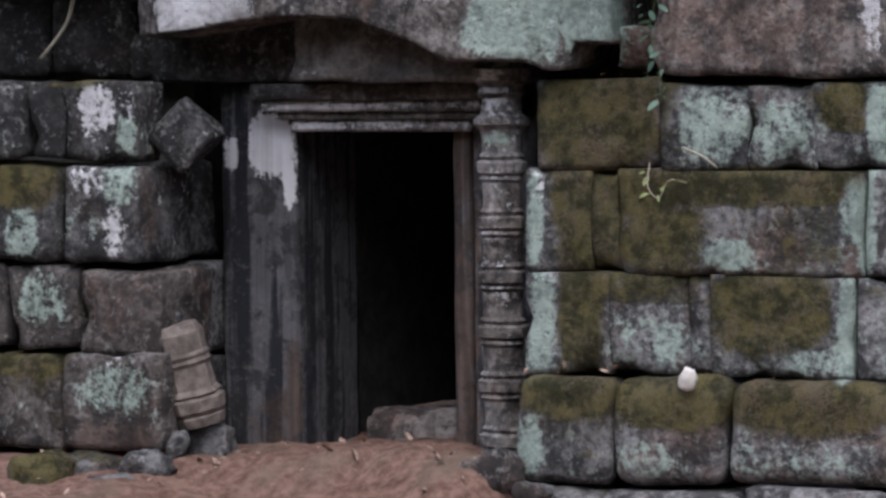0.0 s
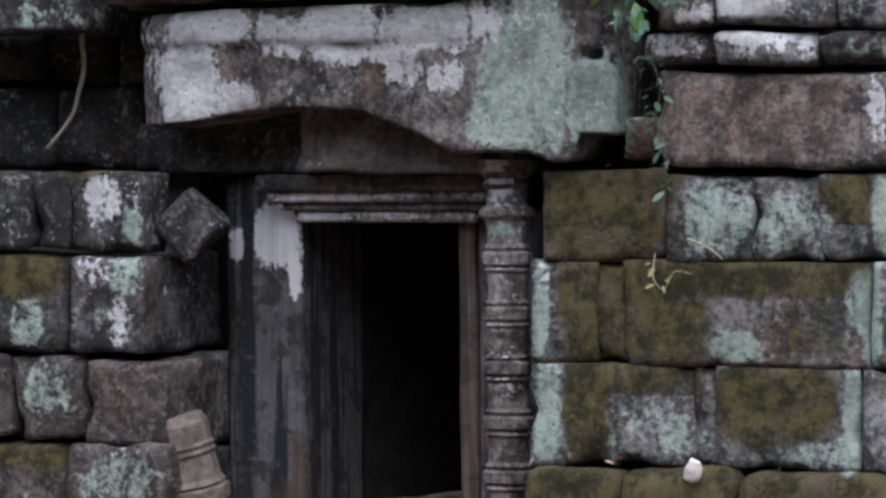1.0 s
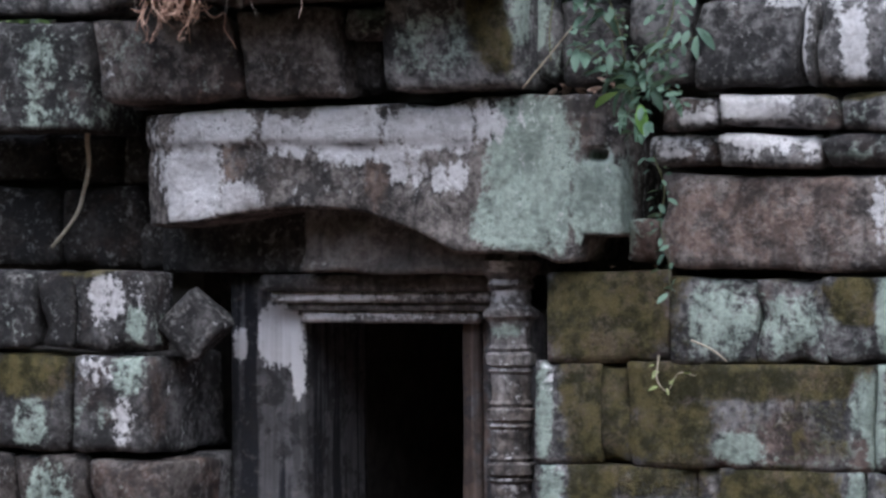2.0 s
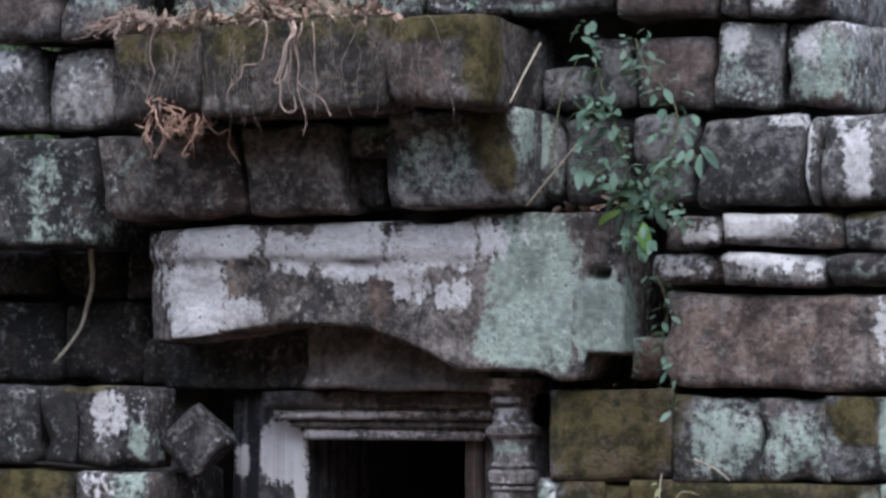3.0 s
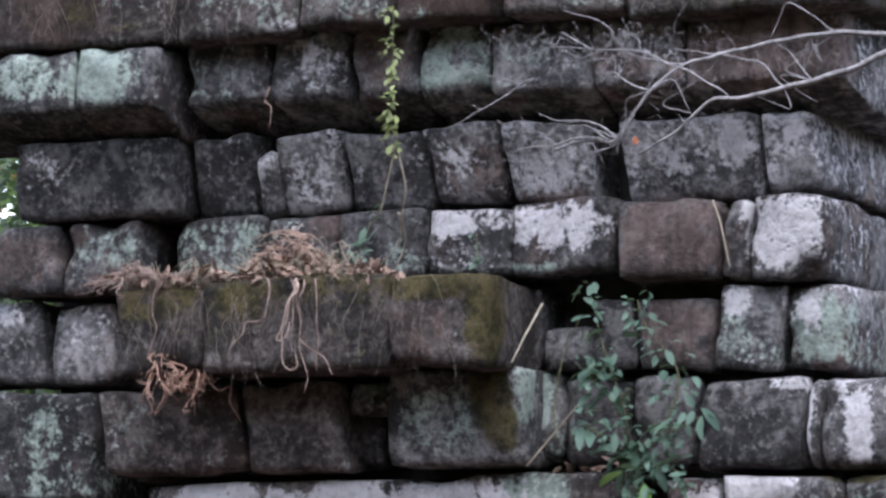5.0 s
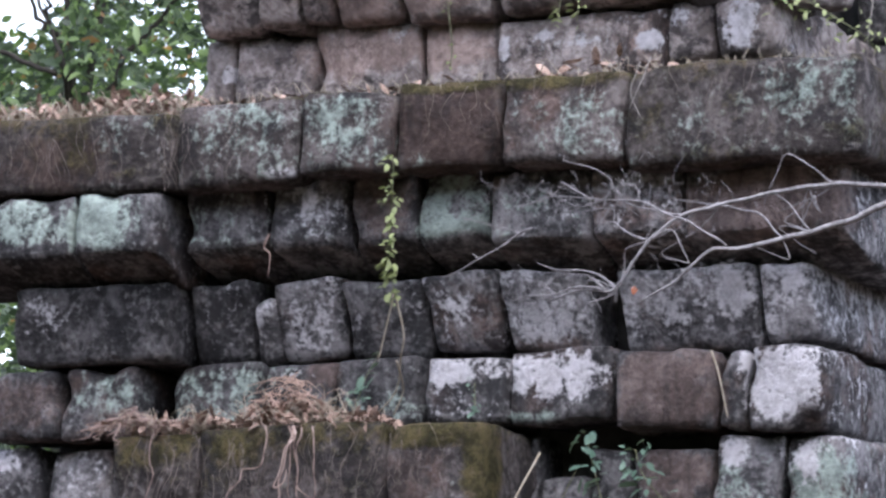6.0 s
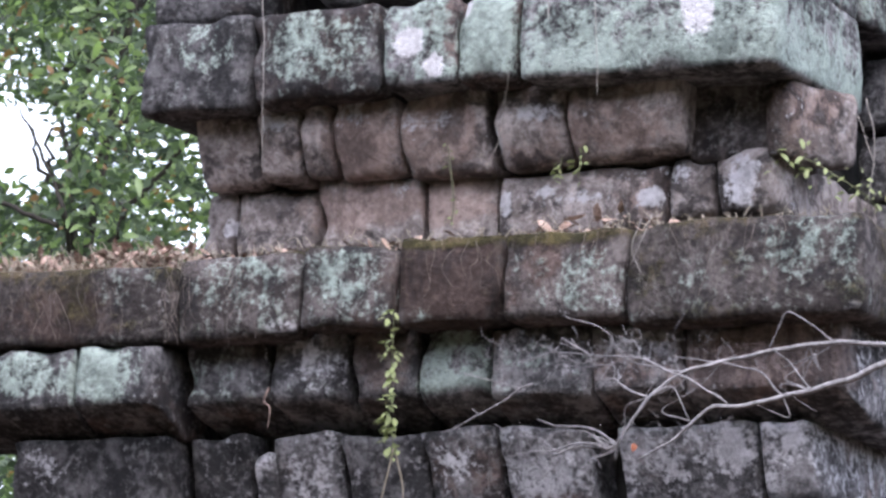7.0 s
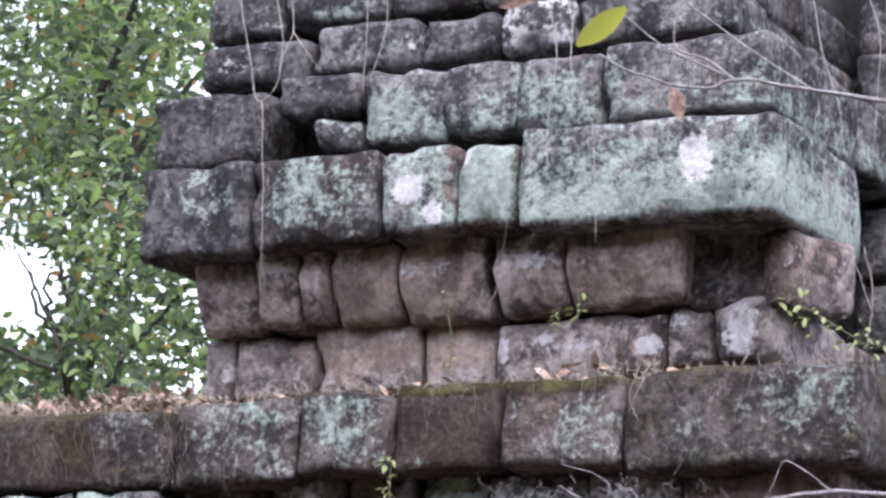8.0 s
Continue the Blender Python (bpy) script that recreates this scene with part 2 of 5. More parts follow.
# footing course
grow("moss", -0.05, (1.43, 0.4, 0.28, 0.11, 1.5), (2.05, 0.38, 0.29, 0.14, 1.4), (2.8, 0.38, 0.46, 0.12, 1.45), (1.66, 0.15, 0.13, 0.15, 0.7), (2.74, 0.18, 0.18, 0.12, 0.6))
grow("mint", -0.05, (1.23, 0.12, 0.09, 0.17, 1.1), (1.89, 0.08, 0.2, 0.12, 0.75), (2.83, 0.09, 0.46, 0.09, 0.65))
# brown block and thin courses
grow("white", 0.05, (3.14, 2.36, 0.05, 0.19, 1), (2.15, 2.86, 0.09, 0.04, 1.1), (2.01, 2.69, 0.14, 0.03, 0.85), (2.46, 2.93, 0.21, 0.08, 1.35), (2.51, 2.76, 0.25, 0.05, 1.3))
grow("rust", 0.05, (2.45, 2.33, 0.5, 0.23, 0.6), (1.82, 2.27, 0.07, 0.18, 0.8), (2.04, 2.92, 0.13, 0.06, 0.8))
grow("mint", 0.05, (2.98, 2.65, 0.13, 0.04, 1.1), (2.98, 2.87, 0.18, 0.09, 0.6))
grow("moss", 0.05, (3.03, 2.98, 0.18, 0.04, 1.2))
# wall above the thin courses
grow("white", -0.05, (2.64, 3.46, 0.14, 0.03, 1), (2.77, 3.26, 0.02, 0.19, 1.2), (3.05, 3.23, 0.07, 0.21, 1.25), (2.95, 3.43, 0.05, 0.06, 1.1), (2.36, 3.89, 0.08, 0.07, 1.1), (2.77, 3.84, 0.07, 0.12, 0.9), (2.49, 3.56, 0.12, 0.04, 0.7))
grow("mint", -0.05, (1.23, 3.42, 0.06, 0.16, 1.1), (2.3, 3.3, 0.06, 0.12, 0.4), (2.36, 3.73, 0.11, 0.18, 0.8), (2.82, 3.74, 0.16, 0.18, 1.1), (3.1, 3.69, 0.06, 0.12, 0.4))
grow("rust", -0.05, (2.04, 3.77, 0.18, 0.18, 0.9))
# blocks over the lintel
grow("mint", -0.25, (0.73, 3.27, 0.26, 0.17, 0.75), (-1.19, 3.25, 0.24, 0.16, 0.55), (-1.8, 3.25, 0.13, 0.22, 0.85), (0.32, 3.48, 0.09, 0.05, 1))
grow("moss", -0.25, (1.07, 3.35, 0.14, 0.2, 1.4), (-0.27, 3.39, 0.16, 0.05, 0.5))
grow("white", -0.25, (0.83, 3.09, 0.2, 0.04, 0.4), (-1.32, 3.19, 0.07, 0.09, 0.5))
# ledge
grow("moss", -0.6, (-0.82, 3.95, 0.3, 0.14, 0.75), (-0.22, 3.91, 0.24, 0.12, 0.8), (1.28, 3.81, 0.18, 0.25, 1.6), (0.87, 3.97, 0.3, 0.07, 1.2), (0.33, 3.98, 0.27, 0.07, 0.7))
grow("mint", -0.6, (1, 3.72, 0.2, 0.12, 0.3))
grow("rust", -0.6, (0.8, 3.75, 0.17, 0.15, 0.6))
# grey blocks beside the ledge
grow("white", -0.1, (-1.57, 3.86, 0.17, 0.1, 0.55), (-2.07, 3.93, 0.09, 0.08, 0.95))
grow("mint", -0.1, (-1.37, 4.29, 0.22, 0.13, 0.75), (-0.69, 4.29, 0.29, 0.09, 0.75))
# course over the ledge
grow("mint", -0.1, (-1.47, 4.26, 0.1, 0.08, 0.9), (-0.75, 4.35, 0.27, 0.08, 0.75), (-0.3, 4.36, 0.15, 0.08, 0.7), (0.2, 4.35, 0.14, 0.08, 0.5), (1.25, 4.09, 0.17, 0.04, 0.9))
grow("rust", -0.1, (-0.03, 4.37, 0.09, 0.08, 1.2), (2.02, 4.22, 0.27, 0.18, 1.1), (-1.88, 4.23, 0.23, 0.13, 0.7), (3.1, 4.27, 0.06, 0.12, 0.9))
grow("white", -0.1, (0.75, 4.34, 0.14, 0.05, 1.6), (1.37, 4.31, 0.27, 0.12, 1), (2.65, 4.23, 0.19, 0.18, 1.15), (2.45, 4.38, 0.06, 0.08, 1.2), (3.05, 4.07, 0.06, 0.08, 1.1))
# first cornice course
grow("white", -0.16, (-1.78, 4.73, 0.2, 0.12, 0.65), (-0.45, 4.68, 0.04, 0.17, 0.95), (-0.11, 4.66, 0.18, 0.16, 0.72), (0.15, 4.68, 0.1, 0.09, 0.5), (0.77, 4.65, 0.14, 0.16, 0.72), (1.31, 4.64, 0.24, 0.19, 0.85), (1.93, 4.73, 0.19, 0.13, 0.8), (2.37, 4.72, 0.11, 0.15, 1), (2.63, 4.76, 0.13, 0.12, 0.7), (2.97, 4.69, 0.15, 0.12, 0.7), (-0.76, 4.75, 0.05, 0.13, 0.5))
grow("rust", -0.16, (1.31, 4.46, 0.2, 0.06, 0.8))
# green-patched cornice course
grow("mint", -0.36, (-1.72, 5.23, 0.19, 0.12, 0.95), (-1.23, 5.21, 0.23, 0.15, 1.25), (-0.72, 5.2, 0.09, 0.13, 0.8), (0.85, 5.22, 0.18, 0.19, 1), (0.87, 5.09, 0.2, 0.07, 1.4), (1.31, 5.22, 0.15, 0.09, 0.85))
grow("white", -0.36, (-0.01, 5.3, 0.18, 0.14, 0.8), (1.95, 5.23, 0.16, 0.09, 0.6), (3.2, 5.15, 0.08, 0.17, 1.5), (-0.44, 5.25, 0.14, 0.13, 0.35), (1.48, 5.14, 0.1, 0.06, 0.6))
grow("rust", -0.36, (2.67, 5.14, 0.43, 0.15, 1.2), (0.42, 5.26, 0.17, 0.15, 0.8))
# mossy top ledge of the cornice
grow("mint", -0.55, (-1.03, 5.71, 0.18, 0.16, 0.6), (-0.36, 5.67, 0.27, 0.16, 0.72), (0.29, 5.67, 0.21, 0.16, 0.85), (1.4, 5.66, 0.13, 0.09, 0.6), (1.74, 5.55, 0.19, 0.18, 0.75), (2.44, 5.57, 0.28, 0.15, 0.5), (2.96, 5.7, 0.28, 0.17, 0.75))
grow("rust", -0.55, (0.92, 5.6, 0.28, 0.21, 1.2), (-1.52, 5.54, 0.33, 0.13, 0.9), (1.48, 5.69, 0.1, 0.12, 0.8))
grow("moss", -0.55, (0.91, 5.85, 0.32, 0.05, 1.3), (1.61, 5.82, 0.36, 0.05, 1), (0.12, 5.86, 0.52, 0.04, 0.9), (-1.41, 5.67, 0.44, 0.22, 0.6), (2.41, 5.51, 0.46, 0.22, 0.75), (-0.36, 5.61, 0.39, 0.23, 0.55), (1.61, 5.59, 0.35, 0.22, 0.6), (0.29, 5.54, 0.21, 0.12, 0.5))
grow("white", -0.55, (1.78, 5.42, 0.16, 0.07, 0.5), (-0.82, 5.51, 0.05, 0.16, 0.6))
# foot of the upper tier
grow("white", 0.45, (0.77, 6.23, 0.04, 0.05, 1.4), (1.02, 6.28, 0.05, 0.04, 1.4), (1.25, 6.23, 0.15, 0.05, 0.9), (1.65, 6.21, 0.07, 0.05, 1.4), (1.84, 6.32, 0.06, 0.05, 0.9), (2.19, 6.27, 0.09, 0.14, 1.1), (-1.01, 6.21, 0.05, 0.05, 1.2), (0.09, 6.37, 0.11, 0.05, 0.6))
grow("rust", 0.45, (0.45, 6.28, 0.21, 0.13, 1.1), (-0.13, 6.29, 0.33, 0.13, 0.9))
# reddish course under the green cornice
grow("white", 0.34, (-0.64, 6.74, 0.12, 0.05, 1), (-0.09, 6.76, 0.15, 0.08, 0.75), (0.34, 6.69, 0.15, 0.08, 0.75), (1.03, 6.67, 0.15, 0.06, 0.85), (0.79, 6.51, 0.07, 0.1, 0.95), (1.49, 6.66, 0.17, 0.05, 0.5), (2.61, 6.56, 0.19, 0.22, 0.4), (-0.89, 6.51, 0.11, 0.07, 0.5))
grow("rust", 0.34, (-0.08, 6.62, 0.18, 0.23, 1.2), (0.42, 6.62, 0.21, 0.2, 0.8), (1.5, 6.58, 0.27, 0.16, 0.7))
# green cornice of the upper tier
grow("mint", 0, (-0.92, 7.16, 0.25, 0.15, 0.62), (-0.22, 7.1, 0.34, 0.2, 0.85), (0.41, 7.2, 0.22, 0.2, 0.95), (0.83, 7.1, 0.16, 0.24, 1.4), (1.5, 6.98, 0.43, 0.13, 0.85), (2.17, 7.02, 0.39, 0.21, 1), (2.62, 7.04, 0.19, 0.19, 1.3))
grow("white", 0, (0.36, 7.08, 0.09, 0.08, 1.4), (0.53, 6.93, 0.06, 0.05, 1.5), (0.7, 7.27, 0.04, 0.05, 1.2), (2.1, 7.12, 0.08, 0.13, 1.25))
# courses above the green cornice
grow("mint", 0.2, (0.17, 7.58, 0.2, 0.15, 1), (0.7, 7.53, 0.18, 0.11, 0.85), (1.16, 7.56, 0.22, 0.17, 0.95), (1.64, 7.5, 0.2, 0.05, 0.9), (1.97, 7.53, 0.17, 0.1, 0.6), (2.63, 7.37, 0.19, 0.19, 0.7), (-0.03, 7.98, 0.28, 0.1, 0.6), (-0.42, 8.27, 0.19, 0.08, 1.1), (2.33, 7.97, 0.2, 0.1, 0.7), (-0.23, 7.53, 0.15, 0.09, 0.6))
grow("white", 0.2, (1, 7.99, 0.18, 0.1, 1), (0.2, 8.06, 0.07, 0.07, 0.7), (-0.86, 8.23, 0.12, 0.07, 0.9), (-1.04, 8.02, 0.15, 0.05, 0.5), (-1.24, 7.49, 0.15, 0.05, 0.5))
# lintel
grow("white", -0.05, (-0.86, 2.6, 0.17, 0.3, 1.4), (-0.71, 2.89, 0.25, 0.11, 1.35), (-0.26, 2.82, 0.21, 0.11, 1.05), (0.11, 2.86, 0.21, 0.17, 1.2), (0.71, 2.85, 0.34, 0.12, 1.15), (0.4, 2.71, 0.17, 0.05, 1), (0.74, 2.58, 0.1, 0.08, 1.05), (0.5, 2.61, 0.11, 0.07, 0.8), (-0.62, 2.48, 0.21, 0.09, 1.1), (-1.11, 2.71, 0.05, 0.19, 0.8), (1.34, 2.7, 0.03, 0.21, 0.6))
grow("mint", -0.05, (1.01, 2.34, 0.13, 0.14, 1.5), (1.22, 2.58, 0.23, 0.36, 1.7), (1.63, 2.44, 0.15, 0.23, 1.5))
# lintel, bare and mossy parts
grow("rust", -0.05, (-0.62, 2.67, 0.07, 0.12, 0.5), (0.29, 2.62, 0.06, 0.18, 0.9), (1.54, 2.84, 0.13, 0.1, 0.5))
grow("moss", -0.05, (0.05, 2.54, 0.21, 0.09, 0.2), (1.06, 2.17, 0.11, 0.04, 1.3))
grow("mint", -0.05, (1.73, 2.63, 0.04, 0.24, 0.5), (1.4, 2.22, 0.2, 0.06, 0.3))
# left door upright
grow("white", 0.6, (-0.66, 1.72, 0.13, 0.16, 1.3), (-0.54, 1.5, 0.03, 0.13, 1.4), (-0.92, 1.66, 0.05, 0.09, 1.3))
# foot of the left door upright
grow("rust", 0.6, (-0.47, 0.29, 0.09, 0.29, 1.1), (-0.64, 0.14, 0.15, 0.15, 0.7), (-0.2, 0.07, 0.22, 0.16, 0.7))
grow("mint", 0.6, (-0.38, 0.87, 0.07, 0.13, 0.3))
# right door upright and beam
grow("rust", 0.6, (0.55, 0.95, 0.07, 1.04, 0.8))
grow("white", 0.6, (-0.36, 1.93, 0.22, 0.03, 1), (-0, 1.93, 0.18, 0.03, 1), (-0.33, 1.82, 0.18, 0.03, 1.1))
# carved panel and colonnette
grow("rust", 0.3, (-0.1, 2.23, 0.21, 0.16, 0.9), (0.46, 2.13, 0.38, 0.12, 1.1))
grow("white", 0.3, (-0.25, 2.11, 0.11, 0.03, 0.55), (-0.03, 2.11, 0.06, 0.04, 0.55), (0.94, 2.05, 0.06, 0.12, 1.1), (0.91, 1.24, 0.1, 0.05, 0.8), (0.93, 1.56, 0.1, 0.03, 0.7), (0.93, 0.91, 0.1, 0.06, 0.7))
grow("mint", 0.3, (0.92, 1.76, 0.1, 0.03, 1))


def weather(ob, code, wall=True, front=False):
    """Moss, green lichen, white lichen and paleness of a block, each a digit, and the patches of the wall on it."""
    ob.color = [int(c) / 9 for c in code]
    me = ob.data
    co = np.empty(len(me.vertices) * 3)
    me.vertices.foreach_get("co", co)
    co = co.reshape(-1, 3) + np.array(ob.location)
    amounts = np.zeros((len(co), 4))
    lo, hi = co.min(axis=0), co.max(axis=0)
    for kind, y, x, z, hx, hz, much in GROWTH if wall else ():
        if abs(lo[1] - y) > 0.27 or lo[0] > x + 1.75 * hx or hi[0] < x - 1.75 * hx or lo[2] > z + 1.75 * hz or hi[2] < z - 1.75 * hz:
            continue
        d = (np.abs((co[:, 0] - x) / hx) ** 2.5 + np.abs((co[:, 2] - z) / hz) ** 2.5) ** 0.4
        f = np.clip((1.75 - d) / 1.15, 0, 1)
        amounts[:, kind] = np.maximum(amounts[:, kind], much * f * f * (3 - 2 * f))
    amounts *= np.clip(1 - (co[:, 1] - lo[1] - 0.14) / 0.2, 0.2, 1)[:, None]
    if front:
        amounts *= (co[:, 1] < lo[1] + 0.04)[:, None]
    me.attributes.new("growth", "FLOAT_COLOR", "POINT").data.foreach_set("color", amounts.ravel())


COUNT = [0]


def block(parent, x0, x1, y0, y1, z0, z1, code, mat=STONE, r=0.032, amount=0.022, cell=0.05, shape=None, name="stone_block", gap=0.009):
    """One worn block. shape: a function of (u, v) across and up the face that gives how far it lies back."""
    COUNT[0] += 1
    seed = COUNT[0]
    size = (x1 - x0 - 2 * gap, y1 - y0, z1 - z0 - 2 * gap)
    r = min(r * (0.8 + 0.5 * random.random()), min(size) * 0.35)
    p, faces = rounded(size, r, cell)
    if shape:
        u, v, w = p[:, 0] / size[0] + 0.5, p[:, 2] / size[2] + 0.5, 0.5 - p[:, 1] / size[1]
        p[:, 1] += w * np.array([shape(a, b) for a, b in zip(u, v)])
    skew = 0.3 if gap < 0.005 else 1.0
    sx, sz, tx = random.uniform(-0.03, 0.03), random.uniform(-0.025, 0.025), random.uniform(-0.03, 0.03)
    u, v = p[:, 0] / size[0], p[:, 2] / size[2]
    p[:, 0] += (sx * v + tx * u * v) * skew
    p[:, 2] += sz * u * skew
    for k in range(3):
        at = np.array([random.choice((-0.5, 0.5)) if k % 2 else random.uniform(-0.5, 0.5), -0.5, random.uniform(-0.5, 0.5) if k % 2 else random.choice((-0.5, 0.5))]) * size
        wide = random.uniform(0.06, 0.15)
        near = np.clip(1 - np.linalg.norm(p - at, axis=1) / wide, 0, 1)[:, None]
        p -= near * at / np.linalg.norm(at) * wide * 0.45
    p = roughen(p, amount, seed)
    c = ((x0 + x1) / 2, (y0 + y1) / 2, (z0 + z1) / 2)
    ob = link_mesh(name, p.tolist(), faces, mat, parent)
    ob.location = c
    weather(ob, code)
    return ob


def lean(amt):
    return lambda u, v: amt * (1 - v)


def chamfer(part, amt):
    return lambda u, v: amt * max(0.0, (part - v) / part)


def course(parent, y, rows, shape=None, depth=0.6, corner=0, r=0.032, mat=STONE, tight=False):
    """A course of blocks: x from and to, z from and to, and what grows on each. corner: how many more blocks
    follow on the side of the building behind the last one."""
    for x0, x1, z0, z1, code in rows:
        d = depth * (0.9 + 0.2 * random.random())
        jut = random.uniform(-0.02, 0.02) * (0.3 if tight else 1.0)
        block(parent, x0, x1, y + jut, y + d, z0, z1, code, mat, shape=shape, r=r, amount=0.014 if tight else 0.022, gap=-0.003 if tight else 0.009)
    x0, x1, z0, z1, code = rows[-1]
    back = y + depth * 1.05
    for k in range(corner):
        long = random.uniform(0.6, 0.95)
        block(parent, max(x0, x1 - 0.7), x1 - random.uniform(0.0, 0.05), back, back + long, z0, z1, "0" + code[1:], mat, r=r)
        back += long


def solid(name, parts, mat, parent=None, label=""):
    """Plain masonry from boxes (x0, x1, y0, y1, z0, z1), joined into one mesh."""
    verts, faces = [], []
    for x0, x1, y0, y1, z0, z1 in parts:
        u, f = box_grid(1, 1, 1)
        b = len(verts)
        verts += (np.array((x0, y0, z0)) + u * np.array((x1 - x0, y1 - y0, z1 - z0))).tolist()
        faces += [tuple(i + b for i in q) for q in f]
    return link_mesh(name, verts, faces, mat, parent, label, smooth=False)


# ---- ground ----
def ground_height(x, y):
    rise = 0.45 * min(1.0, max(0.0, (-y - 4) / 10))
    mound = 0.06 * math.exp(-((x - 0.2) ** 2 / 1.6 + (y - 0.1) ** 2 / 0.8))
    fall = -0.12 * min(1.0, max(0.0, (-0.3 - y) / 1.2)) if y < -0.3 else 0.0
    worn = min(1.0, max(0.0, (x + 0.8) / 0.4)) * min(1.0, max(0.0, (1.3 - x) / 0.3))
    bank = min(1.0, max(0.0, (-0.18 - y + 0.08 * math.sin(x * 5)) / 0.25)) * min(1.0, max(0.0, (y + 2.2) / 0.8))
    fall -= 0.15 * worn * bank - 0.03 * worn * (y > -0.2) * (y < 0.5)
    lump = 0.05 * noise.noise(Vector((x * 0.9, y * 0.9, 0))) + 0.042 * noise.noise(Vector((x * 4, y * 4, 3))) + 0.024 * noise.noise(Vector((x * 9, y * 9, 5)))
    dip = -0.4 * min(1.0, max(0.0, (x - 1.05) / 0.35)) * min(1.0, max(0.0, (y + 2.5) / 1.5)) if x < 6 else 0.0
    return -0.03 + rise + mound + fall + dip + (lump if abs(x) < 40 and abs(y) < 40 else 0.0)


def make_ground():
    xs = [-600, -200, -80, -40, -20, -12, -8] + [-6 + 0.07 * i for i in range(160)] + [6, 8, 12, 20, 40, 80, 200, 600]
    ys = [-600, -200, -80, -40, -25, -18, -12, -8, -6] + [-4 + 0.07 * i for i in range(86)] + [3, 5, 8, 12, 20, 40, 80, 200, 600]
    verts = [(x, y, ground_height(x, y)) for y in ys for x in xs]
    n = len(xs)
    faces = [(j * n + i, j * n + i + 1, (j + 1) * n + i + 1, (j + 1) * n + i) for j in range(len(ys) - 1) for i in range(n - 1)]
    g = Nodes("red_earth")
    pos = g.t.nodes.new("ShaderNodeNewGeometry").outputs["Position"]
    a, b, c = g.noise(pos, 1.6, 5.0), g.noise(pos, 14.0, 6.0, 0.7), g.noise(pos, 90.0, 4.0, 0.7)
    col = g.mix(g.step(b, 0.3, 0.7), (0.088, 0.047, 0.037), (0.235, 0.142, 0.115))
    col = g.mix(g.math("MULTIPLY", g.step(a, 0.5, 0.68), 0.6), col, (0.15, 0.115, 0.09))
    col = g.mix(g.math("MULTIPLY", g.step(c, 0.58, 0.7), 0.5), col, (0.28, 0.2, 0.16))
    # Unseen ground farther out is darkened to cut light bounced upward.
    away = g.node("ShaderNodeVectorMath", 1, i0=pos)
    away.node.operation = "LENGTH"
    far = g.step(g.math("ADD", away, g.math("MULTIPLY", a, 2.0)), 3.5, 6.0)
    col = g.mix(g.math("MULTIPLY", far, 0.85), col, g.mix(b, (0.03, 0.028, 0.018), (0.075, 0.06, 0.04)))
    mat = g.done(col, 0.95, g.bump(g.math("ADD", b, g.math("MULTIPLY", c, 0.4)), 0.8, 0.03), 0.1)
    tagged(link_mesh("ground", verts, faces, mat), "trodden red-brown earth with pebbles and dead leaves", "ground", kind="structure")


make_ground()

# ---- the tower ----
tower = tagged(new("temple_tower"), "ruined grey sandstone temple tower with lichen and moss", "temple")
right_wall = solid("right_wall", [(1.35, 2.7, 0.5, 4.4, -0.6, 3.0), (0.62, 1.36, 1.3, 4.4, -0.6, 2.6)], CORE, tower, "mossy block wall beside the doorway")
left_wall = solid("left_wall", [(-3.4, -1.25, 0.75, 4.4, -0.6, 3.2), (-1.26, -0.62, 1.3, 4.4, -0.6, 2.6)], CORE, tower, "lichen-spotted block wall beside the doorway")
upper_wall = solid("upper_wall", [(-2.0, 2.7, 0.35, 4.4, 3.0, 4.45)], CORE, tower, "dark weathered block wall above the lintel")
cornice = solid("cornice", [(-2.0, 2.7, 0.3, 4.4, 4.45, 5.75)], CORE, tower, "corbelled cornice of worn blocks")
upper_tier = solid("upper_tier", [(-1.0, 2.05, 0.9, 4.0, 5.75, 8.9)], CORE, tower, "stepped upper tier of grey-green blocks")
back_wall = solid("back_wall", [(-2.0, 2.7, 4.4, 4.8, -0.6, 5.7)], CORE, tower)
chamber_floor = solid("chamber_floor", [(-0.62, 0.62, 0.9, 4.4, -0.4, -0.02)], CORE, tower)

course(right_wall, -0.1, [
    (1.15, 1.68, -0.53, -0.09, "4204"),
    (1.69, 2.45, -0.49, -0.08, "2105"),
    (2.46, 3.84, -0.43, -0.04, "2105"),
], corner=1)
course(right_wall, -0.05, [
    (1.15, 1.71, -0.09, 0.5, "4404"),
    (1.71, 2.37, -0.07, 0.52, "4405"),
    (2.37, 3.71, -0.04, 0.51, "4505"),
], r=0.075, corner=1)
course(right_wall, 0.1, [
    (1.17, 1.66, 0.50, 1.05, "4406"),
    (1.66, 2.12, 0.52, 1.04, "2505"),
    (2.12, 2.24, 0.52, 1.04, "2404"),
    (2.24, 3.03, 0.51, 1.04, "5406"),
    (3.05, 3.62, 0.51, 1.04, "4406"),
], r=0.012, tight=True, corner=2)
course(right_wall, 0.1, [
    (1.18, 1.56, 1.05, 1.59, "6405"),
    (1.56, 1.71, 1.05, 1.59, "8205"),
    (1.72, 3.08, 1.04, 1.59, "6405"),
    (3.10, 3.60, 1.05, 1.59, "3406"),
], r=0.012, tight=True, corner=2)
course(right_wall, 0.1, [
    (1.25, 1.96, 1.59, 2.07, "6206"),
    (1.96, 2.45, 1.59, 2.04, "3504"),
    (2.45, 2.82, 1.59, 2.04, "4504"),
    (2.82, 3.56, 1.60, 2.04, "4504"),
], r=0.012, tight=True, corner=2)
